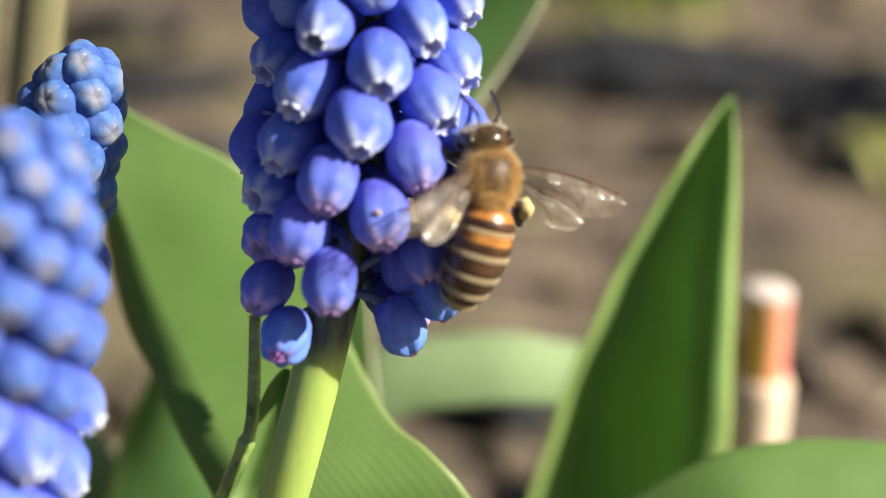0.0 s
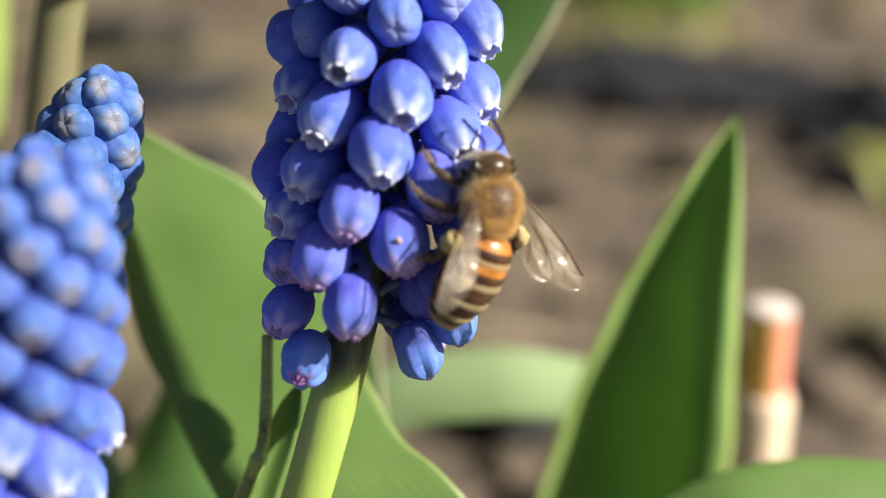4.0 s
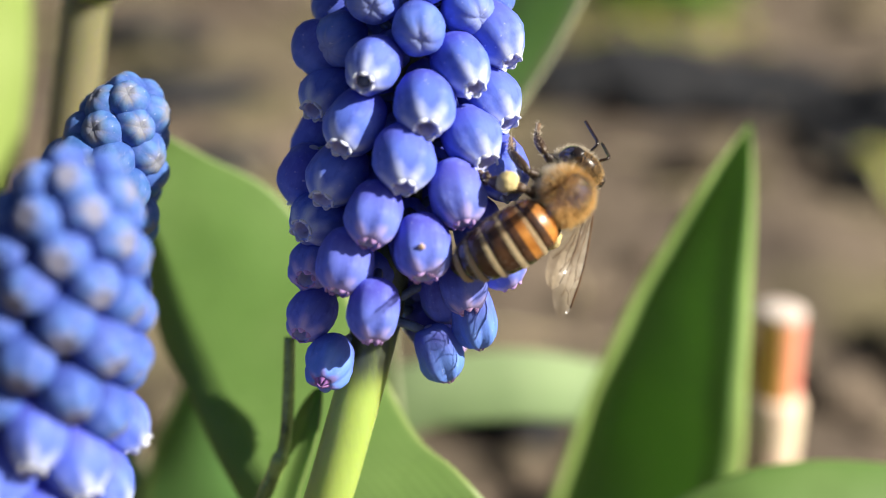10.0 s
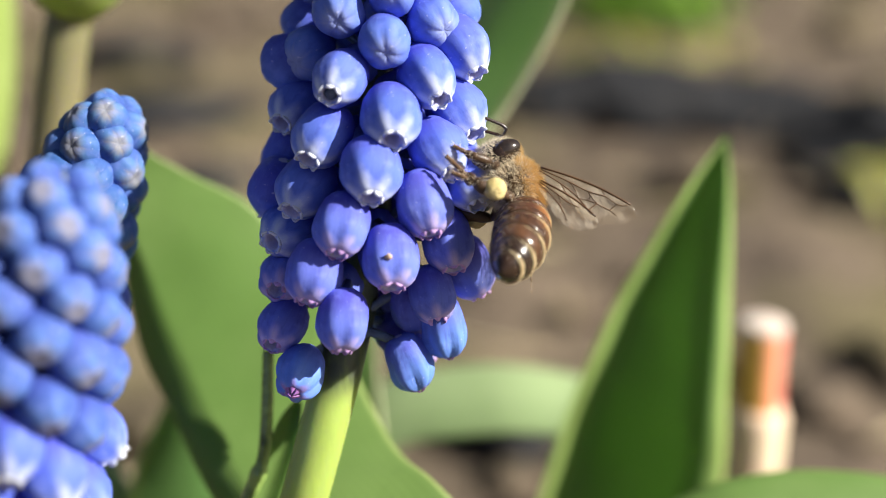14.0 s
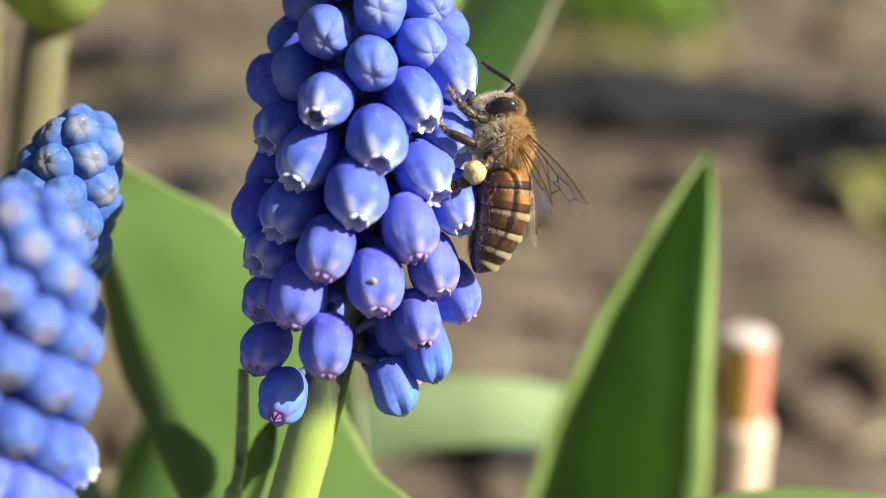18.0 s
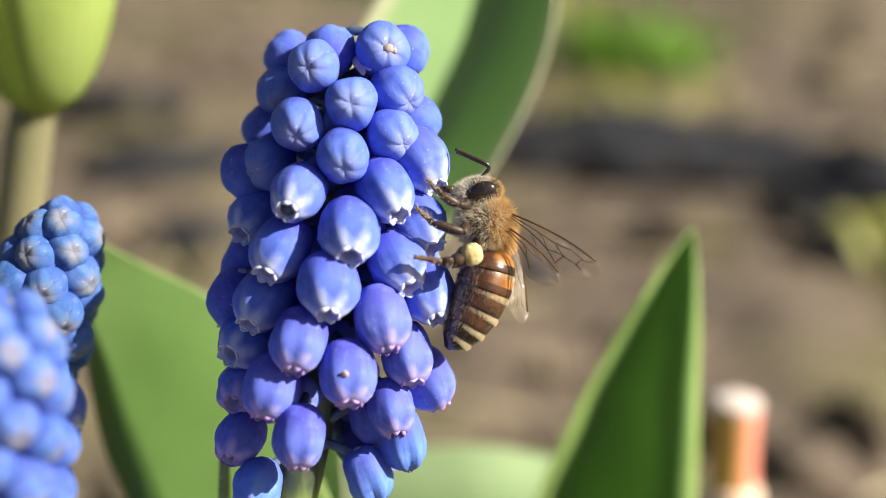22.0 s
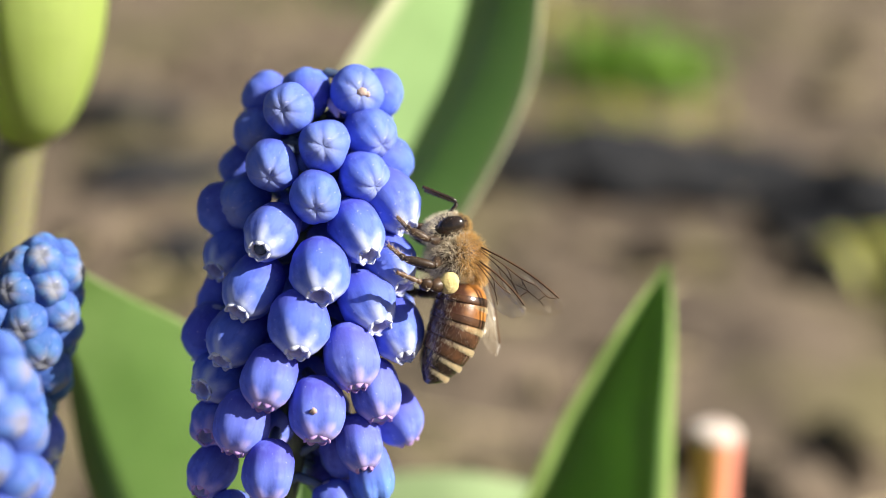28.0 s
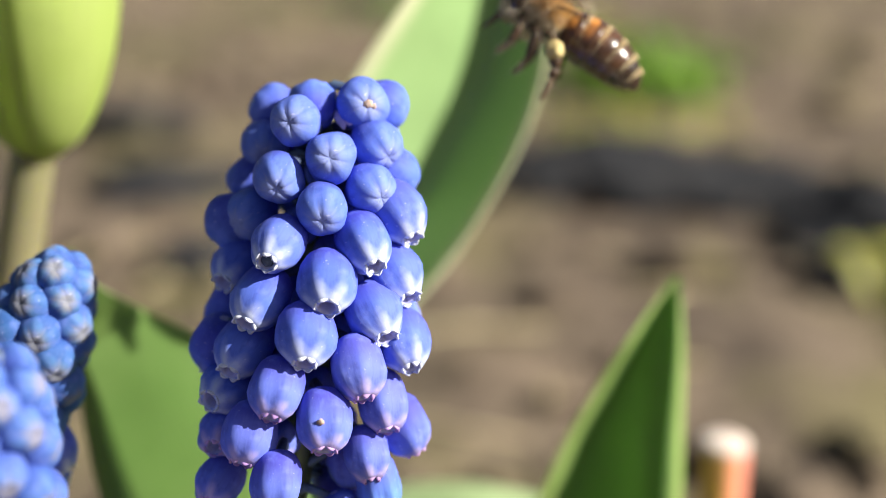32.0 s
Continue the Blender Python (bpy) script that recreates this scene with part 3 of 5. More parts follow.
def mat_cut():
    n = Nodes("cut_skin", 0.5, 0.4)
    x, y, z = n.xyz()
    f = n.noise(160, 5)
    c = n.mix(n.range(n.math("ADD", x, n.math("MULTIPLY", n.math("SUBTRACT", f, 0.5), 0.003)), 0.0005, 0.0040), (0.80, 0.47, 0.10), (0.82, 0.27, 0.20))
    c = n.mix(n.math("MULTIPLY", n.range(f, 0.5, 0.7), 0.35), c, (0.78, 0.52, 0.20))
    return n.colour(c).bump(f, 0.0003, 0.3).mat


CUT_SKIN = mat_cut()
CUT_CREAM = mat_plain("cut_cream", (0.80, 0.66, 0.46), (0.78, 0.52, 0.40), 140, 0.6, 0.3)
top, joint, low = W(39.9, 170.8, -7.9), W(40.1, 174.9, -19.2), W(39.9, 177.5, -28.0)
part("upper_stalk", Geo().tube([top.lerp(joint, k / 8) - foot for k in range(9)], [0.0029, 0.0029, 0.00285, 0.0028, 0.0028, 0.0028, 0.00285, 0.0029, 0.003], 18), CUT_SKIN, cut, "orange-pink skin")
part("cut_end", Geo().tube([top - foot + Vector((0, 0, h)) for h in (-0.0002, 0.0004, 0.0008)], [0.0031, 0.003, 0.0024], 18), CUT_TOP, cut, "white dry cut end")
part("lower_stalk", Geo().tube([p - foot for p in (joint + Vector((0, 0, 0.0012)), joint, joint.lerp(low, 0.3), low, low.lerp(foot, 0.5), foot + Vector((0, 0, -0.004)))], [0.0031, 0.0037, 0.0036, 0.0035, 0.0036, 0.0038], 18), CUT_CREAM, cut, "cream lower joint")


# ---- weeds far back ----
def weed(x, y, spread, tall, n, mat, label, seed):
    r = random.Random(seed)
    at = Vector((x, y, height(x, y)))
    w = thing("weed", at, label, "weed", "weeds in the bed")
    for _ in range(n):
        a, ln = r.random() * 6.28, tall * (0.5 + 0.7 * r.random())
        d = Vector((math.cos(a), math.sin(a), 0)) * min(spread, 0.03) * (0.2 + 0.6 * r.random())
        side = Vector((-math.sin(a), math.cos(a), 0)) * 0.0035 * (0.6 + r.random())
        g = Geo()
        for k in range(7):
            s = k / 6
            p = d * s + Vector((0, 0, ln * math.sin(s * 2.2) - 0.002))
            wd = side * math.sin(math.pi * (0.12 + 0.86 * s))
            g.v += [tuple(p - wd), tuple(p + Vector((0, 0, -0.0012))), tuple(p + wd)]
        g.f = [(k * 3 + i, k * 3 + i + 1, k * 3 + i + 4, k * 3 + i + 3) for k in range(6) for i in (0, 1)]
        g.m, g.uv = [0] * 12, {i: (0.25 * (i % 3) + 0.25, i / 21) for i in range(21)}
        root = Vector((r.gauss(0, 0.5), r.gauss(0, 0.4), 0)) * spread
        root.z = height(x + root.x, y + root.y) - at.z
        g.v = [tuple(Vector(q) + root) for q in g.v]
        ob = part("blade", g, mat, w)
        mod = ob.modifiers.new("thick", "SOLIDIFY")
        mod.thickness = 0.0004


weed(0.092, 0.650, 0.046, 0.016, 110, LEAF_FRESH, "small tuft of fresh green weed in bare soil", 1)
weed(0.158, 0.388, 0.026, 0.012, 48, LEAF_OLIVE, "yellowing tuft of weed beside a dark lump", 2)
weed(0.166, 0.366, 0.018, 0.007, 14, LEAF_OLIVE, "yellowing tuft of weed beside a dark lump", 5)
weed(-0.02, 0.860, 0.050, 0.014, 26, LEAF, "small tuft of fresh green weed in bare soil", 3)
weed(0.078, 0.570, 0.050, 0.007, 26, LEAF_OLIVE, "sparse yellow-green weed on dry soil", 8)
weed(0.06, 0.800, 0.040, 0.014, 26, LEAF_OLIVE, "sparse yellow-green weed on dry soil", 4)


# ---- florets ----
def lobes(a, r0, depth, z):
    """Six soft ribs round a floret."""
    return r0 * (1 + depth * (abs(math.cos(3 * a)) - 0.6) * z)


def bell_mesh(name, mat, seed, deep=0.10, mouth=1.0, blunt=0.0):
    """An urn with a pinched mouth; its throat turns inwards."""
    r = random.Random(seed)
    prof = [(-2.7, 0.35), (-2.62, 0.85), (-2.32, 1.36), (-1.8, 1.74), (-1.0, 1.98), (-0.1, 2.06), (0.7, 2.02), (1.35, 1.86), (1.85, 1.58), (2.2, 1.26), (2.48, 0.98), (2.44, 0.74), (2.2, 0.62), (1.8, 0.6), (1.45, 0.52), (1.25, 0.32), (1.2, 0.06)]
    barrel = [0.4, 0.95, 1.45, 1.78, 1.95, 2.0, 2.0, 1.93, 1.76, 1.44, 1.05]
    shift = Vector((seed * 5.1, seed * 2.3, seed * 9.7))
    g, seg = Geo(), 30
    rings = []
    for k, (z, q) in enumerate(prof):
        q *= 1 + (mouth - 1) * max(0.0, min(1.0, (z - 0.6) / 1.7)) if k < 12 else mouth
        if k < len(barrel):
            q += (barrel[k] - prof[k][1]) * blunt
        w = max(0.0, min(1.0, (z + 1.6) / 3.2))
        ring = []
        for a in [2 * math.pi * j / seg for j in range(seg)]:
            p = lobes(a, q, deep, w) * (1 + 0.11 * noise.noise(Vector((math.cos(a), math.sin(a), z * 0.5)) * 0.9 + shift) + 0.012 * r.random())
            ring.append(Vector((math.cos(a) * p, math.sin(a) * p, z + 0.03 * r.random())) / 1000)
        rings.append(ring)
    g.rings(rings)
    first = 11 * seg
    g.m = [1 if i >= first else 0 for i in range(len(g.f))]
    return mesh_of(name, g, [mat, THROAT])


def rim_mesh(name, mat, flare, seed, mouth=1.0):
    """Six small reflexed teeth round the mouth."""
    r = random.Random(seed)
    g = Geo()
    for k in range(6):
        a0, fl = math.pi / 3 * k + 0.08 * (r.random() - 0.5), flare * (0.75 + 0.5 * r.random())
        inner, outer, rows, cols = [], [], 5, 5
        for i in range(rows):
            s = i / (rows - 1)
            rad, z = 1.08 * mouth + fl * s ** 1.4 - 0.12 * s, 2.26 + 0.46 * s - 0.3 * fl * s * s
            wid = 0.56 * (1 - 0.75 * s ** 1.6)
            for j in range(cols):
                a = a0 + (j / (cols - 1) - 0.5) * 2 * wid
                q = rad + 0.05 * (1 - (j - 2) ** 2 / 4)
                outer.append((q * math.cos(a), q * math.sin(a), z))
                inner.append(((q - 0.13) * math.cos(a), (q - 0.13) * math.sin(a), z + 0.02))
        n = rows * cols
        quad = [(i * cols + j, i * cols + j + 1, (i + 1) * cols + j + 1, (i + 1) * cols + j) for i in range(rows - 1) for j in range(cols - 1)]
        faces = quad + [tuple(x + n for x in reversed(f)) for f in quad]
        for i in range(rows - 1):
            for j, flip in ((0, 1), (cols - 1, 0)):
                a, b = i * cols + j, (i + 1) * cols + j
                faces.append((a, b, b + n, a + n) if flip else (b, a, a + n, b + n))
        e = (rows - 1) * cols
        faces += [(e + j, e + j + 1, e + j + 1 + n, e + j + n) for j in range(cols - 1)]
        g.add([(x / 1000, y / 1000, z / 1000) for x, y, z in outer + inner], faces)
    return mesh_of(name, g, mat)


def bud_mesh(name, mat, seed, groove=0.2, dent=0.35):
    """A closed bud: six lobes that meet in a star at the tip."""
    r = random.Random(seed)
    g, seg, rings = Geo(), 36, []
    shift = Vector((seed * 3.7, seed * 8.3, seed * 1.9))
    prof = [(-2.0, 0.35), (-1.9, 0.85), (-1.6, 1.32), (-1.1, 1.68), (-0.45, 1.88), (0.25, 1.90), (0.85, 1.75), (1.3, 1.48), (1.62, 1.12), (1.80, 0.75), (1.82, 0.4), (1.70, 0.12)]
    for z, q in prof:
        w = max(0.0, min(1.0, (z - 0.1) / 1.5))
        ring = []
        for j in range(seg):
            a = 2 * math.pi * j / seg
            dip = (1 - abs(math.cos(3 * a))) ** 2
            p = q * (1 - groove * w * dip - 0.045 * w * (0.5 - 0.5 * math.cos(6 * a))) * (1 + 0.17 * noise.noise(Vector((math.cos(a), math.sin(a), z * 0.6)) * 0.9 + shift))
            ring.append(Vector((math.cos(a) * p, math.sin(a) * p, z - dent * w * dip * (1 if z > 0.8 else 0.3) * (0.4 + 1.2 * r.random()) + 0.02 * r.random())) / 1000)
        rings.append(ring)
    g.rings(rings)
    return mesh_of(name, g, mat)


BELLS = {"o": [bell_mesh("floret", PETAL, s, 0.12, 0.84, 0.15) for s in (1, 2, 3, 11, 12)], "w": [bell_mesh("floret", PETAL_OLD, s, 0.18, 0.92, 0.55) for s in (4, 5, 13, 14)],
         "f": [bell_mesh("floret", PETAL_FADED, s, 0.36, 0.80, 1.0) for s in (6, 7, 15)], "b": [bud_mesh("bud", PETAL_BUD, s, 0.03, 0.06) for s in (1, 2, 6, 7)],
         "v": [bud_mesh("bud", PETAL_VIOLET, s, 0.02, 0.03) for s in (8, 9)],
         "y": [bud_mesh("bud", PETAL_YOUNG, s, 0.02, 0.03) for s in (3, 4, 5)]}
RIMS = {"o": [rim_mesh("rim", RIM_WHITE, f, s, 0.82) for f, s in ((0.16, 1), (0.04, 2), (-0.1, 3))], "w": [rim_mesh("rim", RIM_PINK, f, s, 0.9) for f, s in ((0.12, 4), (0.0, 5), (-0.1, 8))],
        "f": [rim_mesh("rim", RIM_DARK, f, s, 0.80) for f, s in ((-0.5, 6), (-0.6, 7))]}


def floret(parent, at, way, kind, size, spin, stalk_from):
    """A floret with its rim and its short stalk; at and way in the world."""
    o = parent.location
    v = rng.randrange(len(BELLS[kind]))
    turn = way.to_track_quat("Z", "Y").to_matrix().to_4x4() @ pose(0, 0, 0, 0, 0, spin)
    wide = size * (0.95 + 0.08 * rng.random())
    m = Matrix.Translation(at - o) @ turn @ Matrix.Diagonal((wide, wide * (0.95 + 0.1 * rng.random()), size * (0.91 + 0.08 * rng.random()) * (1.1 if kind == "f" else 1.0), 1))
    ob = part(BELLS[kind][v].name.split(".")[0], BELLS[kind][v], None, parent, m=m)
    if kind in RIMS:
        part("rim", RIMS[kind][v % len(RIMS[kind])], None, ob)
    end = at - way * 0.0022 * size
    bend = stalk_from.lerp(end, 0.6) - way * 0.0012
    part("pedicel", Geo().tube([p - o for p in smooth_line([stalk_from, stalk_from.lerp(bend, 0.5), bend, end + way * 0.0003], 7)], 0.00036, 6), PEDICEL, parent)
    return ob


# ---- the flower in focus ----
AXIS = [(-14.0, 104.0, -28.0), (-10.7, 100.5, -18.4), (-8.9, 99.5, -12.2), (-7.5, 99.5, -6.9), (-6.3, 99.5, -1.5), (-5.2, 99.5, 4.0), (-4.8, 99.5, 14.6), (-4.6, 99.5, 22.0)]
FLOWER_FOOT = ground_at(-32, 134)
flower = thing("grape_hyacinth", FLOWER_FOOT, "grape hyacinth in full bloom, blue bells with white rims", "flower", "grape hyacinths")
line = smooth_line([FLOWER_FOOT + Vector((0, 0, -0.004)), W(-21, 115, -50)] + [W(*p) for p in AXIS], 40)
part("stem", Geo().tube([p - FLOWER_FOOT for p in line], [0.00174 - 0.0008 * max(0, k - 24) / 15 for k in range(40)], 16), STEM, flower, "smooth yellow-green stem, bell shade painted into its upper part")


def axis_at(z):
    """The stem's middle line and the spike's radius at a height of the plan."""
    x = np.interp(z, [-12.2, -6.9, -1.5, 4.0, 14.6, 22.0], [-8.9, -7.5, -6.3, -5.2, -4.8, -4.6])
    return x, float(np.interp(z, [-9, -4, 4, 12, 18, 22, 25], [4.2, 6.2, 6.9, 6.3, 5.6, 4.5, 3.2]))


CROWN = [(-8.5, 23.6, -1.5, 1.0, "b"), (-5.3, 23.4, -0.1, 0.9, "r"), (-6.1, 21.8, -0.4, -0.4, "b"), (-1.4, 23.3, 0.5, -0.2, "b"), (0.0, 23.5, 0.9, -0.6, "r"),
         (-8.9, 20.7, 0.1, -1.3, "b"), (-0.4, 20.4, 1.2, -1.3, "b"), (0.9, 18.6, 0.9, -0.6, "r"), (-3.5, 19.1, 0.1, -0.3, "b"), (-7.2, 17.7, 0.0, -1.2, "b")]
UPPER = [(-10.1, 18.1, -0.9, -0.9, "b"), (-0.7, 17.0, 1.1, -1.0, "b"), (-4.0, 15.4, 0.2, -1.3, "b"), (-9.6, 15.3, -1.1, -1.1, "b"), (1.6, 15.2, 1.3, -1.9, "o"), (-11.4, 14.8, -0.6, -0.8, "r"),
         (-7.1, 12.7, -0.6, -1.3, "o"), (-1.1, 12.9, 1.0, -1.7, "o"), (-10.6, 11.6, -1.1, -1.5, "o"), (1.4, 10.8, 1.3, -1.8, "o"), (-3.5, 10.0, 0.1, -1.7, "o"), (-8.4, 8.9, -1.0, -1.8, "o")]
MIDDLE = [(-0.3, 7.9, 1.1, -1.8, "o"), (-11.4, 8.2, -0.8, -1.5, "o"), (-4.9, 6.3, 0.0, -2.0, "o"), (2.1, 5.9, 0.8, -1.9, "o"), (-9.7, 5.4, -1.0, -1.8, "o"), (-12.1, 5.5, -0.3, -1.0, "r"), (-6.9, 2.6, -0.4, -2.1, "w"),
          (-1.3, 4.1, 0.5, -2.2, "w"), (-11.0, 2.4, -1.3, -0.9, "o"), (0.3, 1.6, 0.5, -2.2, "w"), (-3.6, 0.4, 0.1, -2.2, "w"), (1.7, -0.2, 0.9, -1.9, "h"), (-8.9, -0.6, -0.6, -2.2, "w")]
LOWER = [(-11.5, -0.9, -0.5, -1.2, "w"), (-0.8, -2.2, 0.5, -2.2, "w"), (-6.9, -3.9, -0.1, -2.4, "w"), (-11.5, -4.4, -0.8, -1.6, "w"), (-10.1, -7.6, -0.5, -1.6, "f"), (-2.5, -7.1, 0.8, -2.0, "f"),
         (0.0, -4.5, 0.4, -2.0, "f"), (-4.0, -4.2, 0.1, -1.0, "q"), (-2.2, -2.9, 0.4, -1.8, "s"), (-4.6, 0.6, 0.3, -1.8, "s")]
for tier in (CROWN, UPPER, MIDDLE, LOWER):
    for x, z, dx, dz, kind in tier:
        ax, rad = axis_at(z)
        s = max(-0.97, min(0.97, (x - ax) / rad))
        y = 103.5 if kind == "q" else 98.8 if kind in "sh" else 99.5 - rad * math.sqrt(1 - s * s) * (0.25 if kind == "r" else 1.0)
        full = 2.15 if kind in "br" else 2.6
        outer = x > 1.3 and kind in "ow"
        if s < -0.4 and kind not in "rqsh":
            y += 3.2 * (-s - 0.4) / 0.6
        if outer:
            x, y = x - 0.4, 96.4
        if kind in "ow":
            dz, z = dz * 1.1, z + 0.1
        out = math.sqrt(max(0.05, 1 - min(0.95, (dx * dx + dz * dz) / full ** 2)))
        sign = 0.3 if kind in "rqsh" or abs(s) > 0.93 and not outer else -1.0
        if kind in "rqsh":
            kind = "f" if kind == "q" else "w" if kind in "sh" else "b" if z > 14 else "o"
        way = (AXES @ Vector((dx / full, sign * out, dz / full))).normalized()
        size = (0.92 if tier is LOWER else 1.0) * {"b": 1.02, "o": 1.0, "w": 0.92, "f": 0.87}[kind]
        ob = floret(flower, W(x, y, z), way, kind, size, 60 * rng.random(), W(ax, 99.5, z + 0.6))
        # a solid dark lump plays the shade inside this one open mouth
        if x == -7.1 and kind == "o":
            part("dark_throat", lump(Geo(), (0, 0, 0.00222), (0.0005, 0.0005, 0.0003), 3, 12, 8, 0.2), PEDICEL, ob, "dark lump standing for the shade inside the mouth")
for k in range(44):  # the far side of the spike
    z = 22.0 - 27.5 * k / 43
    ax, rad = axis_at(z)
    a = math.radians(18 + (k * 137.5) % 144)
    way = AXES @ Vector((math.cos(a), math.sin(a), 0.1 if z > 17 else -0.75)).normalized()
    kind = "b" if z > 15 else "o" if z > 3 else "w"
    floret(flower, W(ax + rad * 0.9 * math.cos(a), 99.5 + rad * math.sin(a), z), way, kind, 1.0, 60 * rng.random(), W(ax, 99.5, z + 0.6))

for k in range(30):  # the florets close round the stem
    z = 20.0 - 22.0 * k / 29
    ax, rad = axis_at(z)
    a = math.radians((k * 137.5) % 360)
    way = AXES @ Vector((math.cos(a), math.sin(a), -0.8)).normalized()
    floret(flower, W(ax + rad * 0.42 * math.cos(a), 100.5 + rad * 0.3 * math.sin(a), z), way, "b" if z > 15 else "w", 0.72, 60 * rng.random(), W(ax, 99.5, z + 0.6))

SCAR = mat_plain("scar_tan", (0.40, 0.28, 0.22), (0.52, 0.40, 0.34), 900, 0.8, 0.6, 0.0001)
BRACT = mat_plain("bract_pink", (0.66, 0.50, 0.66), (0.74, 0.64, 0.76), 500, 0.5, 0.3, 0.0001, 0.3)
for k, (x, y, z, r) in enumerate([(-3.7, 91.25, 0.55, 0.24), (-1.0, 95.6, 23.15, 0.36), (-0.6, 95.65, 23.0, 0.24)]):
    part("scar", lump(Geo(), W(x, y, z) - FLOWER_FOOT, (r / 1000, r * 0.5 / 1000, r / 1000), 40 + k, 8, 6, 0.5), SCAR, flower, "small dry tan scar")
for pts in ([(-3.5, 97.6, 22.9), (-3.0, 96.9, 22.2), (-2.7, 96.4, 21.4)], [(-2.9, 97.4, 22.6), (-2.5, 96.6, 22.2), (-2.2, 96.2, 21.7)]):
    part("bract", Geo().tube([p - FLOWER_FOOT for p in smooth_line([W(*q) for q in pts], 8)], [0.00012, 0.0003, 0.00042, 0.00046, 0.0004, 0.0003, 0.0002, 0.00008], 8, 0, 0.35), BRACT, flower, "small pinkish-white bract")


# ---- the two young spikes beside it ----
def young_spike(points, foot_at, label, n, r_low, size, golden, bud="y"):
    foot = ground_at(*foot_at)
    sp = thing("grape_hyacinth", foot, label, "flower", "grape hyacinths")
    ax = [W(*p) for p in points]
    line = smooth_line([foot + Vector((0, 0, -0.004)), foot.lerp(ax[-1], 0.5)] + ax[::-1], 36)
    part("stem", Geo().tube([p - foot for p in line], [0.0018 - 0.0009 * k / 35 for k in range(36)], 12), STEM, sp)
    spike = smooth_line(ax, 80)
    length = (ax[0] - ax[-1]).length * 1000
    for k in range(n):
        s = (k / (n - 1)) ** 0.82
        mm = s * length
        p = spike[int(s * 79)]
        q = spike[min(79, int(s * 79) + 1)]
        p0 = spike[max(0, int(s * 79) - 1)]
        up = (p0 - q).normalized()
        side = up.cross(Vector((0, 1, 0))).normalized()
        fwd = side.cross(up)
        a = math.radians(k * golden)
        rad = r_low * min(1.0, 0.18 + 0.82 * (mm / 13.0) ** 0.62)
        drop = 0.9 - 1.2 * min(1, mm / 9) - 0.9 * max(0, min(1, (mm - 9) / 14))
        out = side * math.cos(a) + fwd * math.sin(a)
        way = (out + up * drop).normalized()
        kind = bud if mm < 17 else "o"
        sc = size * min(1.0, 0.74 + 0.26 * mm / 12)
        floret(sp, p + out * rad / 1000, way, kind, sc, 60 * rng.random(), p + up * 0.0008)
    return sp


young_spike([(-24.6, 100.2, 11.5), (-26.0, 100.9, 7.9), (-28.2, 102.1, 2.5), (-30.4, 104.4, -6.0), (-32.5, 107.0, -15.0)], (-38, 136), "young grape hyacinth spike, pale blue closed buds with tan tips", 68, 3.08, 1.02, 137.5)
young_spike([(-23.3, 81.0, 5.0), (-24.3, 82.0, 1.5), (-25.7, 83.7, -3.3), (-27.3, 86.0, -10.0), (-29.1, 88.4, -17.2)], (-38, 118), "young grape hyacinth spike opening from below", 74, 4.7, 0.97, 137.5, "v")

# ---- a thin dark stalk beside the stem ----
foot = ground_at(-24, 126)
thin = thing("grass", foot, "thin glossy dark grass stalk with a kink", "grass")
line = smooth_line([W(-13.6, 103.5, -6.4), W(-13.7, 103.8, -10.5), W(-14.0, 104.2, -14.4), W(-14.9, 104.6, -17.0), W(-15.9, 105.0, -19.3), W(-17.4, 106.2, -24.0), W(-19, 110, -42), foot + Vector((0, 0, -0.003))], 44)
part("stalk", Geo().tube([p - foot for p in line], [0.00042 + 0.00006 * min(1, k / 6) + (0.0002 if k in (15, 16) else 0) + 0.00012 * (k > 16) for k in range(44)], 8), THIN_STALK, thin)
C2_L = [(-12.6, 112.2, -11.2), (-13.9, 112.7, -12.8), (-15.3, 113.2, -16.0), (-17.2, 114.0, -21.1), (-19.0, 115.2, -27.3)]
C2_R = [(-12.0, 112.2, -11.2), (-12.2, 112.5, -13.2), (-12.8, 112.9, -16.0), (-14.4, 113.6, -21.1), (-15.8, 114.8, -27.3)]
C2_L, C2_R = at_depth(C2_L, (105.6, 105.6, 105.7, 105.8, 106.6)), at_depth(C2_R, (105.6, 105.6, 105.7, 105.8, 106.6))
C2_M = [tuple((p + q) / 2 + d for p, q, d in zip(a, b, (0, 0.5, 0))) for a, b in zip(C2_L, C2_R)]
foot = ground_at(-24, 136)
narrow = thing("grass", foot, "narrow channelled green blade beside the flower stem", "grass")
leaf(narrow, "blade", C2_L, C2_M, C2_R, foot, LEAF, "", 0.35, 0.5, 30, 9)

# ---- the bee: x ahead, y to its left, z to its back, in millimetres ----
def mat_fur(name, a, b):
    n = Nodes(name, 0.75, 0.2)
    g = n.t.nodes.new("ShaderNodeNewGeometry")
    n.colour(n.mix(g.outputs["Random Per Island"], a, b))
    return n.thin_skin(n.mix(0.5, a, b), 0.35).mat


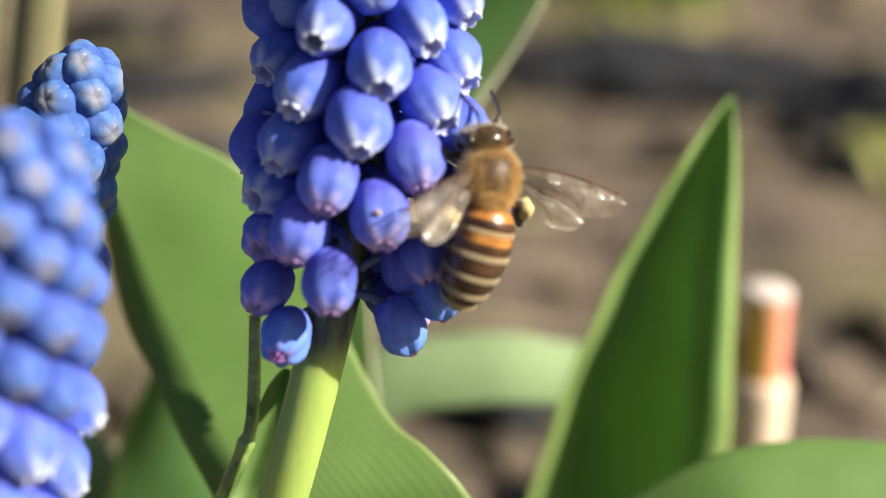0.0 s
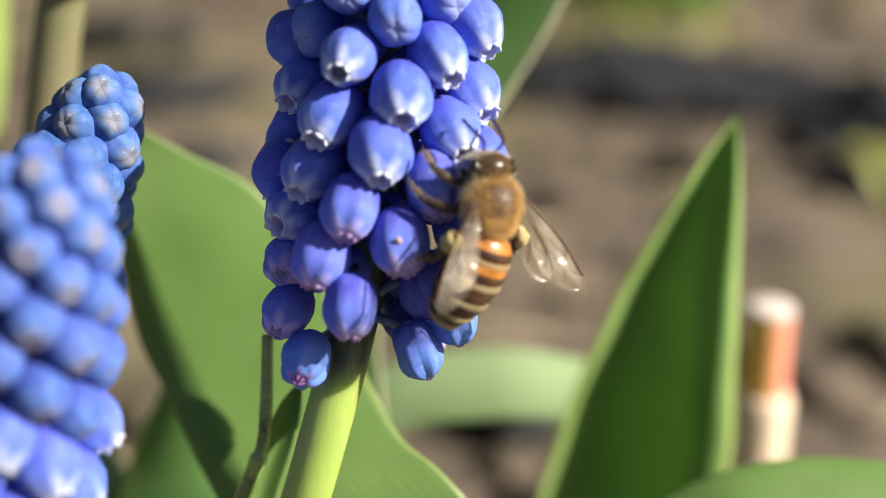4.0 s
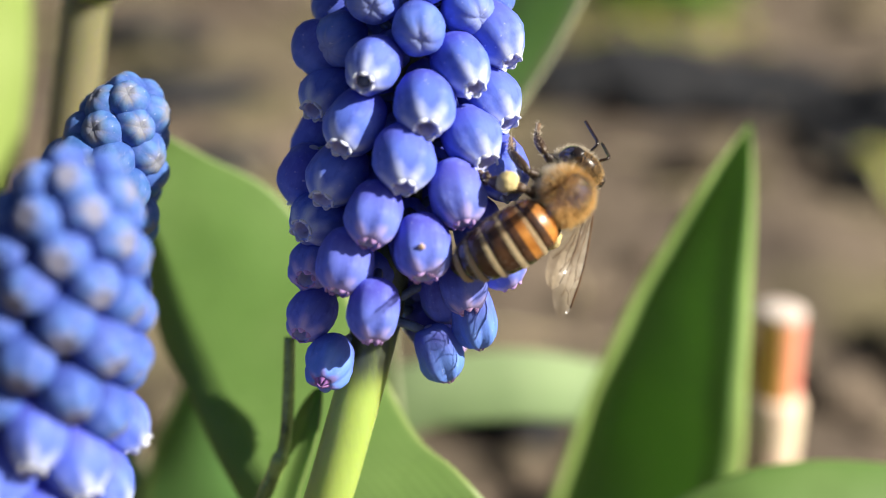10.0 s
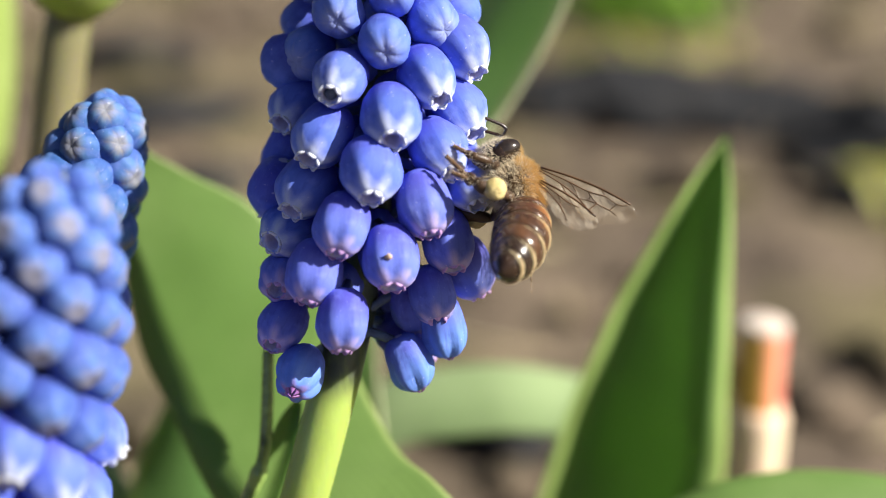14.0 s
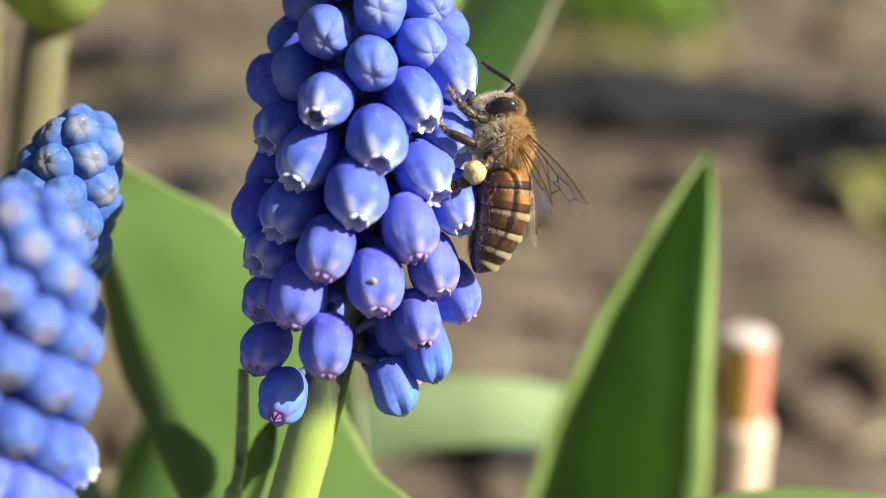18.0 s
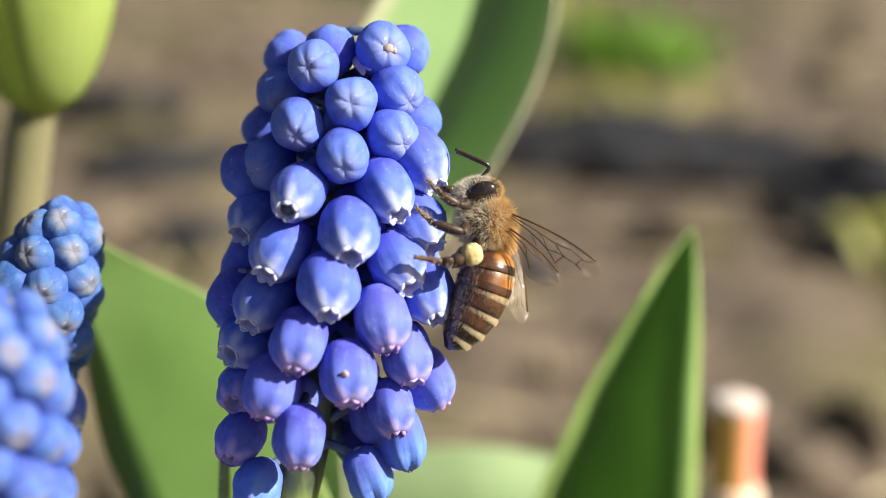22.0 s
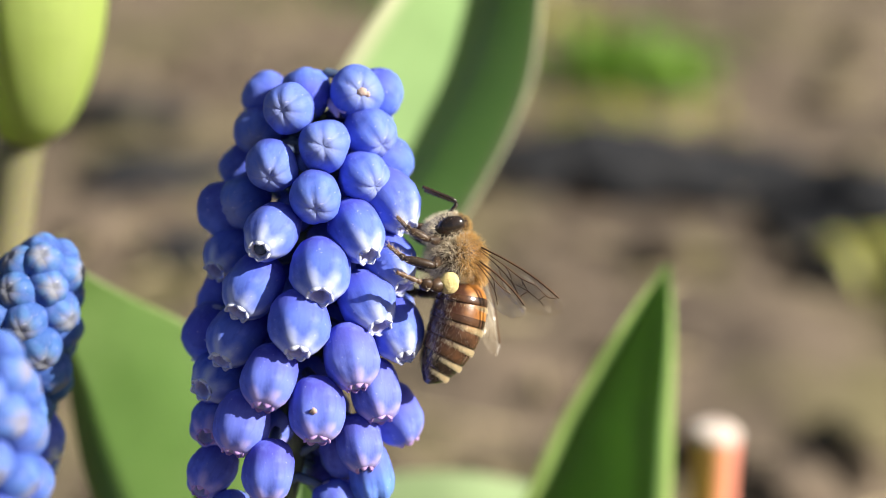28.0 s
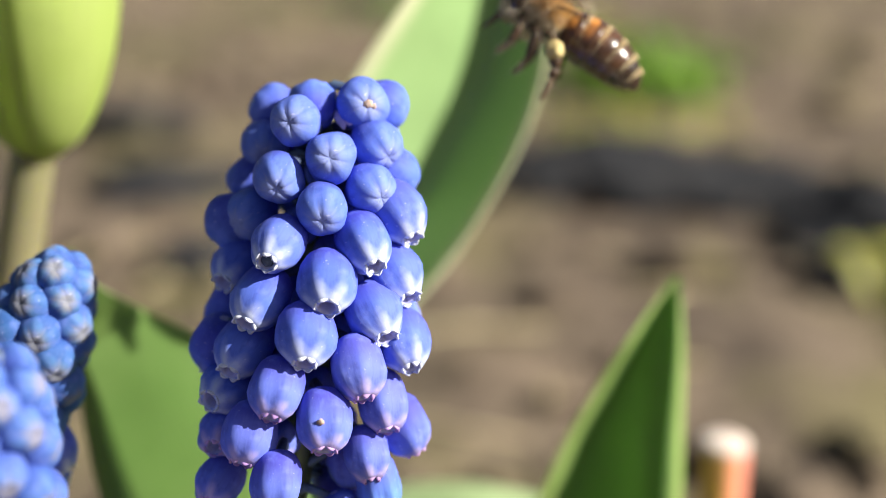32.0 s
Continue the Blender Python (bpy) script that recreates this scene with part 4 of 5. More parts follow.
FUR_TAN = mat_fur("fur_tan", (0.56, 0.335, 0.11), (0.83, 0.60, 0.27))
FUR_PALE = mat_fur("fur_pale", (0.70, 0.60, 0.43), (0.86, 0.78, 0.62))
FUR_BAND = mat_fur("fur_band", (0.62, 0.50, 0.30), (0.82, 0.72, 0.50))
FUR_DARK = mat_fur("fur_dark", (0.16, 0.11, 0.08), (0.40, 0.32, 0.25))
CHITIN = mat_plain("chitin_brown", (0.034, 0.016, 0.009), (0.10, 0.045, 0.021), 600, 0.24, 0.4, 0.00004, 0, 0.6)
THORAX_SKIN = mat_plain("chitin_dull", (0.06, 0.035, 0.02), (0.13, 0.08, 0.045), 1200, 0.5, 0.6, 0.00006, 0, 0.35)
CHITIN_BLACK = mat_plain("chitin_black", (0.014, 0.008, 0.006), (0.04, 0.022, 0.014), 900, 0.25, 0.4, 0.00004, 0, 0.6)


def mat_back():
    """Orange on the back, dark brown on the belly."""
    n = Nodes("chitin_orange", 0.34, 0.5)
    x, y, z = n.xyz()
    f = n.noise(900, 4)
    c = n.mix(n.range(f, 0.35, 0.7), (0.34, 0.125, 0.02), (0.52, 0.22, 0.045))
    c = n.mix(n.math("MULTIPLY", n.range(n.noise(380, 3), 0.48, 0.66), 0.75), c, (0.10, 0.036, 0.014))
    h = n.math("ADD", z, n.math("MULTIPLY", n.math("SUBTRACT", n.noise(420, 3), 0.5), 0.0030))
    c = n.mix(n.range(h, 0.0000, 0.0012), (0.065, 0.025, 0.013), c)
    return n.colour(c).bump(f, 0.00004, 0.4).mat


CHITIN_ORANGE = mat_back()


def mat_band():
    """A pale hair band, worn through to dark skin and thin on the flanks."""
    n = Nodes("band_hair", 0.7, 0.3)
    x, y, z = n.xyz()
    f = n.noise(1500, 4)
    c = n.mix(n.range(f, 0.35, 0.7), (0.40, 0.30, 0.15), (0.62, 0.51, 0.32))
    side = n.math("ADD", n.math("ABSOLUTE", y), n.math("MULTIPLY", n.math("SUBTRACT", n.noise(700, 3), 0.5), 0.0022))
    c = n.mix(n.range(side, 0.0012, 0.0021), c, (0.09, 0.052, 0.03))
    c = n.mix(n.range(n.noise(900, 3), 0.56, 0.66), c, (0.10, 0.06, 0.035))
    return n.colour(c).bump(f, 0.00008, 0.8).mat


BAND = mat_band()
LEG_DARK = mat_plain("leg_dark", (0.020, 0.012, 0.008), (0.075, 0.042, 0.022), 900, 0.42, 0.5, 0.00005, 0, 0.4)
LEG_SKIN = mat_plain("leg_brown", (0.065, 0.036, 0.02), (0.17, 0.095, 0.048), 900, 0.38, 0.4, 0.00004, 0, 0.5)
EYE = mat_plain("eye_black", (0.012, 0.009, 0.008), (0.03, 0.02, 0.015), 2500, 0.12, 0.2, 0.00001, 0, 0.8)
POLLEN = mat_plain("pollen", (0.42, 0.33, 0.13), (0.56, 0.46, 0.23), 1200, 0.9, 0.9, 0.00012, 0.0, 0.2)


def mat_wing():
    """Thin clear film: faintly brown, crinkled, with a strong gleam."""
    n = Nodes("wing_film", 0.2, 1.0)
    n.colour(n.mix(n.noise(400, 3), (0.50, 0.40, 0.27), (0.76, 0.68, 0.56)))
    cells = n.t.nodes.new("ShaderNodeTexVoronoi")
    cells.inputs["Scale"].default_value = 900
    n.link(n.coord.outputs["Object"], cells.inputs["Vector"])
    n.bump(n.math("ADD", n.noise(700, 3), n.math("MULTIPLY", cells.outputs["Distance"], 0.6)), 0.0004, 1.0)
    n.b.inputs["Coat Weight"].default_value, n.b.inputs["Coat Roughness"].default_value, n.b.inputs["Coat IOR"].default_value = 1.0, 0.22, 2.2
    clear, mx = n.t.nodes.new("ShaderNodeBsdfTransparent"), n.t.nodes.new("ShaderNodeMixShader")
    clear.inputs[0].default_value = (0.97, 0.94, 0.88, 1)
    n.link(n.range(n.noise(330, 2), 0.38, 0.66, 0.08, 0.34), mx.inputs[0])
    n.link(clear.outputs[0], mx.inputs[1])
    n.link(n.b.outputs[0], mx.inputs[2])
    n.link(mx.outputs[0], n.out.inputs[0])
    return n.mat


WING = mat_wing()
VEIN = mat_plain("wing_vein", (0.045, 0.02, 0.008), (0.12, 0.055, 0.02), 600, 0.4)
bee = thing("honey_bee", W(5, 96, 0), "honey bee with tan fur, banded abdomen and yellow pollen loads", "bee")
bee.scale = (1.07, 1.07, 1.07)
brng = random.Random(11)


def mm(p):
    return Vector(p) / 1000


def scaled(g, k=0.001):
    g.v = [(x * k, y * k, z * k) for x, y, z in g.v]
    return g


def fur(parent, name, spots, mat, label, length, width=0.03):
    """Many fine hairs; spots gives a root, its normal and a lay."""
    verts, faces = [], []
    for root, normal, lay in spots:
        d = (normal + lay + Vector((brng.gauss(0, 0.33), brng.gauss(0, 0.33), brng.gauss(0, 0.33)))).normalized()
        s = d.orthogonal().normalized()
        s = (Matrix.Rotation(brng.random() * 6.28, 3, d) @ s) * width * 0.5
        ln = length * (0.55 + 0.7 * brng.random())
        n = len(verts)
        mid = root + d * ln * 0.55 + lay * 0.05
        verts += [root - s, root + s, mid + s * 0.7, mid - s * 0.7, root + d * ln + lay * 0.18]
        faces += [(n, n + 1, n + 2, n + 3), (n + 3, n + 2, n + 4)]
    g = Geo()
    g.v, g.f, g.m = [tuple(v / 1000) for v in verts], faces, [0] * len(faces)
    return tagged(part(name, g, mat, parent, label, smooth=False), kind="stuff")


def ball_spots(c, r, n, keep=lambda q: True, lay=(-0.25, 0, 0)):
    out, c = [], Vector(c)
    while len(out) < n:
        q = Vector((brng.gauss(0, 1), brng.gauss(0, 1), brng.gauss(0, 1))).normalized()
        if keep(q):
            nn = Vector((q.x / r[0], q.y / r[1], q.z / r[2])).normalized()
            out.append((c + Vector((q.x * r[0], q.y * r[1], q.z * r[2])) * 0.98, nn, Vector(lay)))
    return out


TH = (1.72, 1.72, 1.6)
thorax = part("thorax", scaled(Geo().ball((0, 0, 0), TH, 28, 18).ball((0.15, 0, -0.75), (1.35, 1.4, 1.45), 24, 16).ball((-1.2, 0, 0.92), (0.5, 0.95, 0.42), 16, 10)), THORAX_SKIN, bee, "dark brown thorax")
fur(thorax, "fur", ball_spots((0, 0, 0), TH, 6000, lambda q: not (q.z > 0.55 and abs(q.x - 0.15) < 0.52 and abs(q.y) < 0.46 and brng.random() < 0.75) and q.z > -0.1), FUR_TAN, "dense tan fur", 0.52, 0.022)
fur(thorax, "scutellum_fur", ball_spots((-1.2, 0, 0.92), (0.5, 0.95, 0.42), 700, lambda q: q.z > 0 and (q.x < 0.1 or abs(q.y) > 0.6), (-0.5, 0, 0.1)), FUR_TAN, "golden fur fringe behind the back plate", 0.5, 0.022)
fur(thorax, "breast_fur", ball_spots((0, 0, -0.1), TH, 2600, lambda q: -0.35 < q.z < 0.48, (-0.1, 0, -0.2)) + ball_spots((0.15, 0, -0.75), (1.35, 1.4, 1.45), 3000, lambda q: q.z < 0.2, (-0.1, 0, -0.3)), FUR_PALE, "pale fur on its breast", 0.62, 0.022)
head = part("head", scaled(Geo().ball((0, 0, -0.15), (1.0, 1.6, 1.62), 26, 16, lambda q: Vector((q.x * (1 - 0.3 * max(0, -q.z)), q.y * (1 - 0.45 * max(0, -q.z)), q.z)))), CHITIN_BLACK, bee, "dark flattened head", m=pose(0.0021, 0, -0.0008, 0, 8, 0))
for s in (1, -1):
    part("eye", scaled(Geo().ball((0.08, s * 1.22, 0.32), (0.54, 0.44, 0.86), 18, 14)), EYE, head, "large glossy black compound eye")
    pts = [(0.85, s * 0.32, 0.3), (1.1, s * 0.5, 0.7), (1.35, s * 0.62, 0.95), (1.6, s * 0.72, 0.82), (1.95, s * 0.82, 0.35), (2.35, s * 0.92, -0.2), (2.75, s * 1.0, -0.75)]
    part("antenna", scaled(Geo().tube(smooth_line(pts, 26), [0.085 if k < 8 else 0.09 + 0.022 * (k % 2) for k in range(26)], 8)), CHITIN_BLACK, head, "thin black elbowed antenna")
part("mandible", scaled(Geo().tube([(0.45, 0.25, -1.35), (0.65, 0.15, -1.75), (0.7, -0.05, -1.95)], [0.25, 0.2, 0.08], 8).tube([(0.45, -0.25, -1.35), (0.65, -0.15, -1.75), (0.7, 0.05, -1.9)], [0.25, 0.2, 0.08], 8)), CHITIN, head)
part("tongue", scaled(Geo().tube([(0.5, 0, -1.5), (0.75, 0, -2.3), (0.95, 0, -3.0)], [0.22, 0.16, 0.05], 8)), CHITIN, head, "brown tongue")
fur(head, "face_fur", ball_spots((0, 0, 0), (0.84, 1.55, 1.45), 3400, lambda q: abs(q.y) < 0.9 and q.z < 0.62, (0.1, 0, -0.2)), FUR_PALE, "short pale fur", 0.36, 0.02)

fur(head, "crown_fur", ball_spots((0, 0, 0), (0.84, 1.55, 1.45), 1500, lambda q: abs(q.y) < 0.68 and (q.x < -0.25 or q.z > 0.4), (-0.1, 0, 0.2)), FUR_TAN, "tan fur on top", 0.26, 0.022)
head.scale = (1.12, 1.05, 1.12)

HINGE = mm((-1.6, 0, -0.15))
abdomen = part("abdomen", scaled(Geo().tube([(0.5, 0, 0.1), (0.1, 0, 0.05), (-0.5, 0, 0)], [0.55, 0.5, 0.9], 14)), CHITIN, bee, "narrow brown waist", m=Matrix.Translation(HINGE))


def spine(s):
    """A place on the abdomen's middle line and its heading, bent to the belly."""
    a = math.radians(4 + 5.2 * s)
    x = -sum(math.cos(math.radians(4 + 5.2 * s * (k + 0.5) / 12)) for k in range(12)) * s / 12
    z = -sum(math.sin(math.radians(4 + 5.2 * s * (k + 0.5) / 12)) for k in range(12)) * s / 12
    return Vector((x, 0, z + 0.1)) * 1.06, a


def girth(s):
    return float(np.interp(s, [0, 0.4, 1.0, 2.2, 3.4, 4.6, 5.6, 6.4, 6.9], [0.85, 1.5, 1.85, 2.0, 1.94, 1.72, 1.36, 0.86, 0.2]))


def ring_at(s, k, seg=30):
    c, a = spine(s)
    up = Vector((-math.sin(a), 0, math.cos(a)))
    r = girth(s) * k
    return [c + Vector((0, 1, 0)) * r * math.cos(b) + up * r * 0.93 * math.sin(b) for b in [2 * math.pi * j / seg for j in range(seg)]]


EDGES = [0.15, 1.35, 2.6, 3.8, 4.9, 5.8, 6.88]
for k in range(6):
    s0, s1 = EDGES[k] - 0.15, EDGES[k + 1]
    g = Geo()
    steps = [(0.0, 0.93), (0.12, 0.96), (0.24, 0.985), (0.36, 0.995), (0.5, 1.0), (0.65, 1.005), (0.8, 1.01), (0.92, 1.012), (0.985, 1.0), (1.0, 0.955)]
    rings = [ring_at(s0 + (s1 - s0) * u, q) for u, q in steps]
    g.rings(rings)
    nf = 30
    if k < 3:
        mats, slots = [CHITIN_ORANGE, CHITIN, BAND], [0, 0, 0, 0, 0, 1, 1, 1, 1] if k < 2 else [2, 0, 0, 1, 1, 1, 1, 1, 1]
    else:
        mats, slots = [CHITIN_BLACK if k > 3 else CHITIN, CHITIN_BLACK, BAND], [2, 0, 0, 0, 0, 0, 0, 0, 0] if k < 5 else [2, 0, 0, 0, 0, 0, 0, 0, 0]
    g.m = [(sl if sl != 2 or 1 <= j < 14 else 1) for sl in slots for j in range(nf)] + [0, 0]
    seg = part("segment", scaled(g), mats, abdomen, "orange-brown segment with a dark edge" if k < 2 else "dark segment with a pale hair band")
band_spots = []
for k in range(1, 6):
    n = 3000 if k > 1 else 1300
    for _ in range(n):
        s = EDGES[k] + (0.02 + 0.17 * brng.random()) * (1 if k > 1 else 0.6)
        b = 1.57 + brng.gauss(0, 0.62)
        c, a = spine(s)
        up = Vector((-math.sin(a), 0, math.cos(a)))
        d = Vector((0, 1, 0)) * math.cos(b) + up * 0.93 * math.sin(b)
        band_spots.append((c + d * girth(s) * 1.0, d.normalized() * 0.22, Vector((-math.cos(a), 0, -math.sin(a))) * 1.0))
fur(abdomen, "band_fur", band_spots, FUR_BAND, "tan hair bands", 0.15, 0.012)
down = []
for _ in range(2200):
    s, b = 0.2 + 6.2 * brng.random(), 2 * math.pi * brng.random()
    c, a = spine(s)
    up = Vector((-math.sin(a), 0, math.cos(a)))
    d = Vector((0, 1, 0)) * math.cos(b) + up * 0.93 * math.sin(b)
    down.append((c + d * girth(s), d * 0.35, Vector((-math.cos(a), 0, -math.sin(a))) * 0.9))
fur(abdomen, "down", down, FUR_DARK, "thin short pale down", 0.11, 0.011)
belly = []
for _ in range(1500):
    s, b = 0.2 + 5.9 * brng.random(), math.pi * (1.05 + 0.9 * brng.random())
    c, a = spine(s)
    up = Vector((-math.sin(a), 0, math.cos(a)))
    d = Vector((0, 1, 0)) * math.cos(b) + up * 0.93 * math.sin(b)
    belly.append((c + d * girth(s), d * 0.6, Vector((-0.7, 0, -0.1))))
fur(abdomen, "belly_fur", belly, FUR_DARK, "sparse brown hairs", 0.24, 0.02)


def leg(pts, thick, name, side, pollen=False):
    """A leg in three joints from its hip."""
    p = [mm((x, y * side, z)) for x, y, z in pts]
    thigh = part(name, Geo().tube(smooth_line([p[0], p[0].lerp(p[1], 0.5), p[1]], 8), [v * thick / 1000 for v in (0.7, 1.0, 1.15, 1.15, 1.05, 0.9, 0.75, 0.6)], 10), LEG_DARK, bee, "dark brown leg")
    wide = (0.6, 0.9, 1.15, 1.35, 1.45, 1.4, 1.1, 0.6) if pollen else (0.55, 0.8, 0.95, 1.0, 1.0, 0.95, 0.8, 0.55)
    part("shin", Geo().tube(smooth_line([p[1], p[1].lerp(p[2], 0.5), p[2]], 8), [v * thick / 1000 for v in wide], 10), LEG_DARK, thigh)
    foot_line = smooth_line([p[2], p[2].lerp(p[3], 0.4), p[3]], 16)
    plate = [0.6, 1.0, 1.2, 1.25, 1.2, 1.05, 0.7] if pollen else [0.55, 0.75, 0.85, 0.85, 0.8, 0.7, 0.5]
    part("heel", Geo().tube(foot_line[:7], [v * thick / 1000 for v in plate], 10, 0, 0.55), LEG_DARK, thigh, "broad dark first joint of the foot")
    part("foot", Geo().tube(foot_line[6:], [thick / 1000 * (0.5 + 0.12 * (k % 3 == 0) - 0.014 * k) for k in range(10)], 8), LEG_SKIN, thigh, "reddish-brown jointed foot")
    hairs = []
    for _ in range(420):
        t = brng.random()
        a, b = (p[0], p[1]) if t < 0.35 else (p[1], p[2]) if t < 0.75 else (p[2], p[3])
        q = a.lerp(b, brng.random()) * 1000
        n = Vector((brng.gauss(0, 1), brng.gauss(0, 1), brng.gauss(0, 1))).normalized()
        hairs.append((q + n * thick * 0.6, n, (b - a).normalized() * 0.5))
    fur(thigh, "leg_hair", hairs, FUR_PALE, "fine pale hairs", 0.30, 0.02)
    if pollen:
        c = p[1].lerp(p[2], 0.45) * 1000 + Vector((0, 0.36 * side, 0.05))
        part("pollen_load", scaled(lump(Geo(), c, (0.72, 0.6, 0.76), 5 + side, 18, 14, 0.16)), POLLEN, thigh, "ball of pale yellow pollen")
    return thigh


LEGS = []
for side in (1, -1):
    LEGS.append(leg([(1.3, 0.7, -1.2), (1.35, 1.9, -2.1), (2.1, 2.1, -3.3), (3.1, 1.8, -4.0)], 0.31, "foreleg", side))
    LEGS.append(leg([(0.1, 0.9, -1.5), (-0.45, 2.4, -1.9), (0.2, 2.6, -3.8), (1.25, 2.2, -4.8)], 0.32, "midleg", side))
    LEGS.append(leg([(-1.0, 0.9, -1.0), (-1.5, 2.1, -1.3), (-1.4, 2.7, -3.7), (0.1, 2.3, -5.7)], 0.36, "hindleg", side, True))


def wing(name, length, width, side, hind=False):
    """Film and veins: the span along x, the leading edge to y."""
    nu, nv, g = 9, 18, Geo()
    for k in range(nv):
        s = 0.02 + 0.98 * k / (nv - 1)
        lead = width * (0.10 + 0.16 * math.sin(math.pi * min(1, s * 0.95)))
        trail = -width * (0.05 + 0.80 * math.sin(math.pi * (0.03 + 0.80 * s)) ** (1.3 if not hind else 0.9) * (0.55 + 0.45 * min(1, s * 1.6)))
        tip = math.sqrt(max(0.0, 1 - max(0, (s - 0.86) / 0.14) ** 2)) if s > 0.86 else 1.0
        mid = width * -0.12
        for i in range(nu):
            u = i / (nu - 1)
            y = lead + (trail - lead) * u
            y = mid + (y - mid) * (0.04 + 0.96 * tip)
            z = 0.10 * math.sin(u * 9.0) * min(1, s * 3) * 0.6 + 0.25 * s * s + 0.05 * noise.noise(Vector((s * 9, u * 7, length)))
            g.v.append((length * s, y * side, z))
    g.f = [(k * nu + i, k * nu + i + 1, (k + 1) * nu + i + 1, (k + 1) * nu + i) for k in range(nv - 1) for i in range(nu - 1)]
    g.m = [0] * len(g.f)
    w = part(name, scaled(g), WING, bee, "clear veined wing")

    def on(s, u):
        k, i = s * (nv - 1), u * (nu - 1)
        a, b = g.v[int(k) * nu + int(i)], g.v[min(nv - 1, int(k) + 1) * nu + min(nu - 1, int(i) + (1 if i % 1 > 0.5 else 0))]
        return Vector(a).lerp(Vector(b), k % 1) + Vector((0, 0, 0.00002))

    runs = [([(0.02, 0), (0.3, 0), (0.6, 0), (0.9, 0)], 0.065), ([(0.02, 0.25), (0.3, 0.25), (0.5, 0.28), (0.66, 0.2)], 0.036), ([(0.02, 0.5), (0.25, 0.5), (0.45, 0.6), (0.62, 0.85)], 0.032),
            ([(0.3, 0.25), (0.38, 0.4), (0.45, 0.6)], 0.026), ([(0.5, 0.28), (0.62, 0.45), (0.75, 0.5), (0.82, 0.62)], 0.026), ([(0.62, 0.45), (0.58, 0.7), (0.62, 0.85)], 0.03), ([(0.66, 0.2), (0.8, 0.25), (0.88, 0.12)], 0.026),
            ([(0.45, 0.6), (0.52, 0.52), (0.62, 0.45)], 0.026), ([(0.5, 0.28), (0.54, 0.4), (0.52, 0.52)], 0.024), ([(0.75, 0.5), (0.78, 0.34), (0.8, 0.25)], 0.024), ([(0.25, 0.5), (0.3, 0.7), (0.42, 0.9)], 0.026), ([(0.6, 0.02), (0.66, 0.2)], 0.026)]
    for pts, r in (runs if not hind else runs[:4]):
        part("vein", Geo().tube(smooth_line([on(s, u) for s, u in pts], 12), r / 1000, 5), VEIN, w)
    return w


WINGS = {}
for side, key in ((1, "l"), (-1, "r")):
    WINGS[key + "f"] = wing("forewing", 7.3, 2.05, side)
    WINGS[key + "h"] = wing("hindwing", 5.0, 1.6, side, True)


def wing_pose(key, span, upright=0.0):
    side = 1 if key[0] == "l" else -1
    x = Vector(span).normalized()
    if key[1] == "h":
        x = (x + Vector((-0.24, 0.0, -0.05))).normalized()
    flat, raised = x.cross(Vector((0, 0, 1))) * side, Vector((1, 0.15 * side, 0.25))
    share = max(upright, min(1.0, (x.z - 0.3) / 0.25))
    lead = flat.normalized() * (1 - share) + raised * share
    y = (lead - x * lead.dot(x)).normalized() * side
    z = x.cross(y)
    hinge = Vector((0.5, 1.35 * side, 1.05)) if key[1] == "f" else Vector((-0.35, 1.4 * side, 0.9))
    m = Matrix((x, y, z)).transposed().to_4x4()
    return Matrix.Translation(hinge / 1000) @ m


SWAY = [
    (0.0, -0.48, 0.09),
    (0.5, 0.00, -0.13),
    (1.0, -0.18, 0.05),
    (1.5, -0.20, -0.08),
    (2.0, 0.37, -0.08),
    (2.5, -0.22, -0.04),
    (3.0, 0.07, 0.01),
    (3.5, 0.10, 0.01),
    (5.5, -0.01, -0.01),
    (6.0, -0.06, -0.02),
    (6.5, 0.02, -0.01),
    (7.0, -0.02, -0.01),
    (7.5, -0.03, -0.04),
    (8.0, 0.04, -0.01),
    (8.5, 0.05, 0.02),
    (9.0, 0.03, -0.08),
    (9.5, 0.28, -0.01),
    (10.0, 0.20, -0.01),
    (10.5, -0.16, -0.05),
    (11.0, 0.42, -0.10),
    (11.5, 0.13, -0.04),
    (12.0, 0.32, -0.04),
    (12.5, 0.06, -0.00),
    (13.0, -0.02, 0.01),
    (13.5, 0.23, 0.01),
    (14.0, -0.29, 0.05),
    (14.5, 0.12, -0.05),
    (16.5, 0.01, 0.05),
    (17.0, 0.14, -0.01),
    (17.5, -0.07, -0.07),
    (18.0, 0.36, -0.08),
    (18.5, 0.04, -0.11),
    (19.0, 0.29, -0.04),
    (19.5, 0.08, -0.14),
    (20.0, 0.23, -0.14),
    (20.5, 0.38, -0.14),
    (21.0, -0.14, -0.00),
    (21.5, 0.21, -0.07),
    (22.0, -0.04, -0.07),
    (22.5, 0.02, -0.08),
    (23.0, -0.01, -0.04),
    (23.5, -0.16, 0.01),
    (24.0, 0.05, -0.01),
    (24.5, -0.29, 0.04),
    (25.0, -0.02, -0.02),
    (25.5, -0.13, -0.02),
    (27.5, 0.12, 0.10),
    (28.0, -0.13, 0.12),
    (28.5, 0.03, 0.14),
    (29.0, 0.05, 0.09),
    (29.5, 0.06, 0.06),
    (30.0, 0.24, 0.08),
    (30.5, -0.37, 0.15),
    (31.0, -0.05, 0.16),
    (31.5, -0.39, 0.10),
    (32.0, -0.46, 0.14),
]
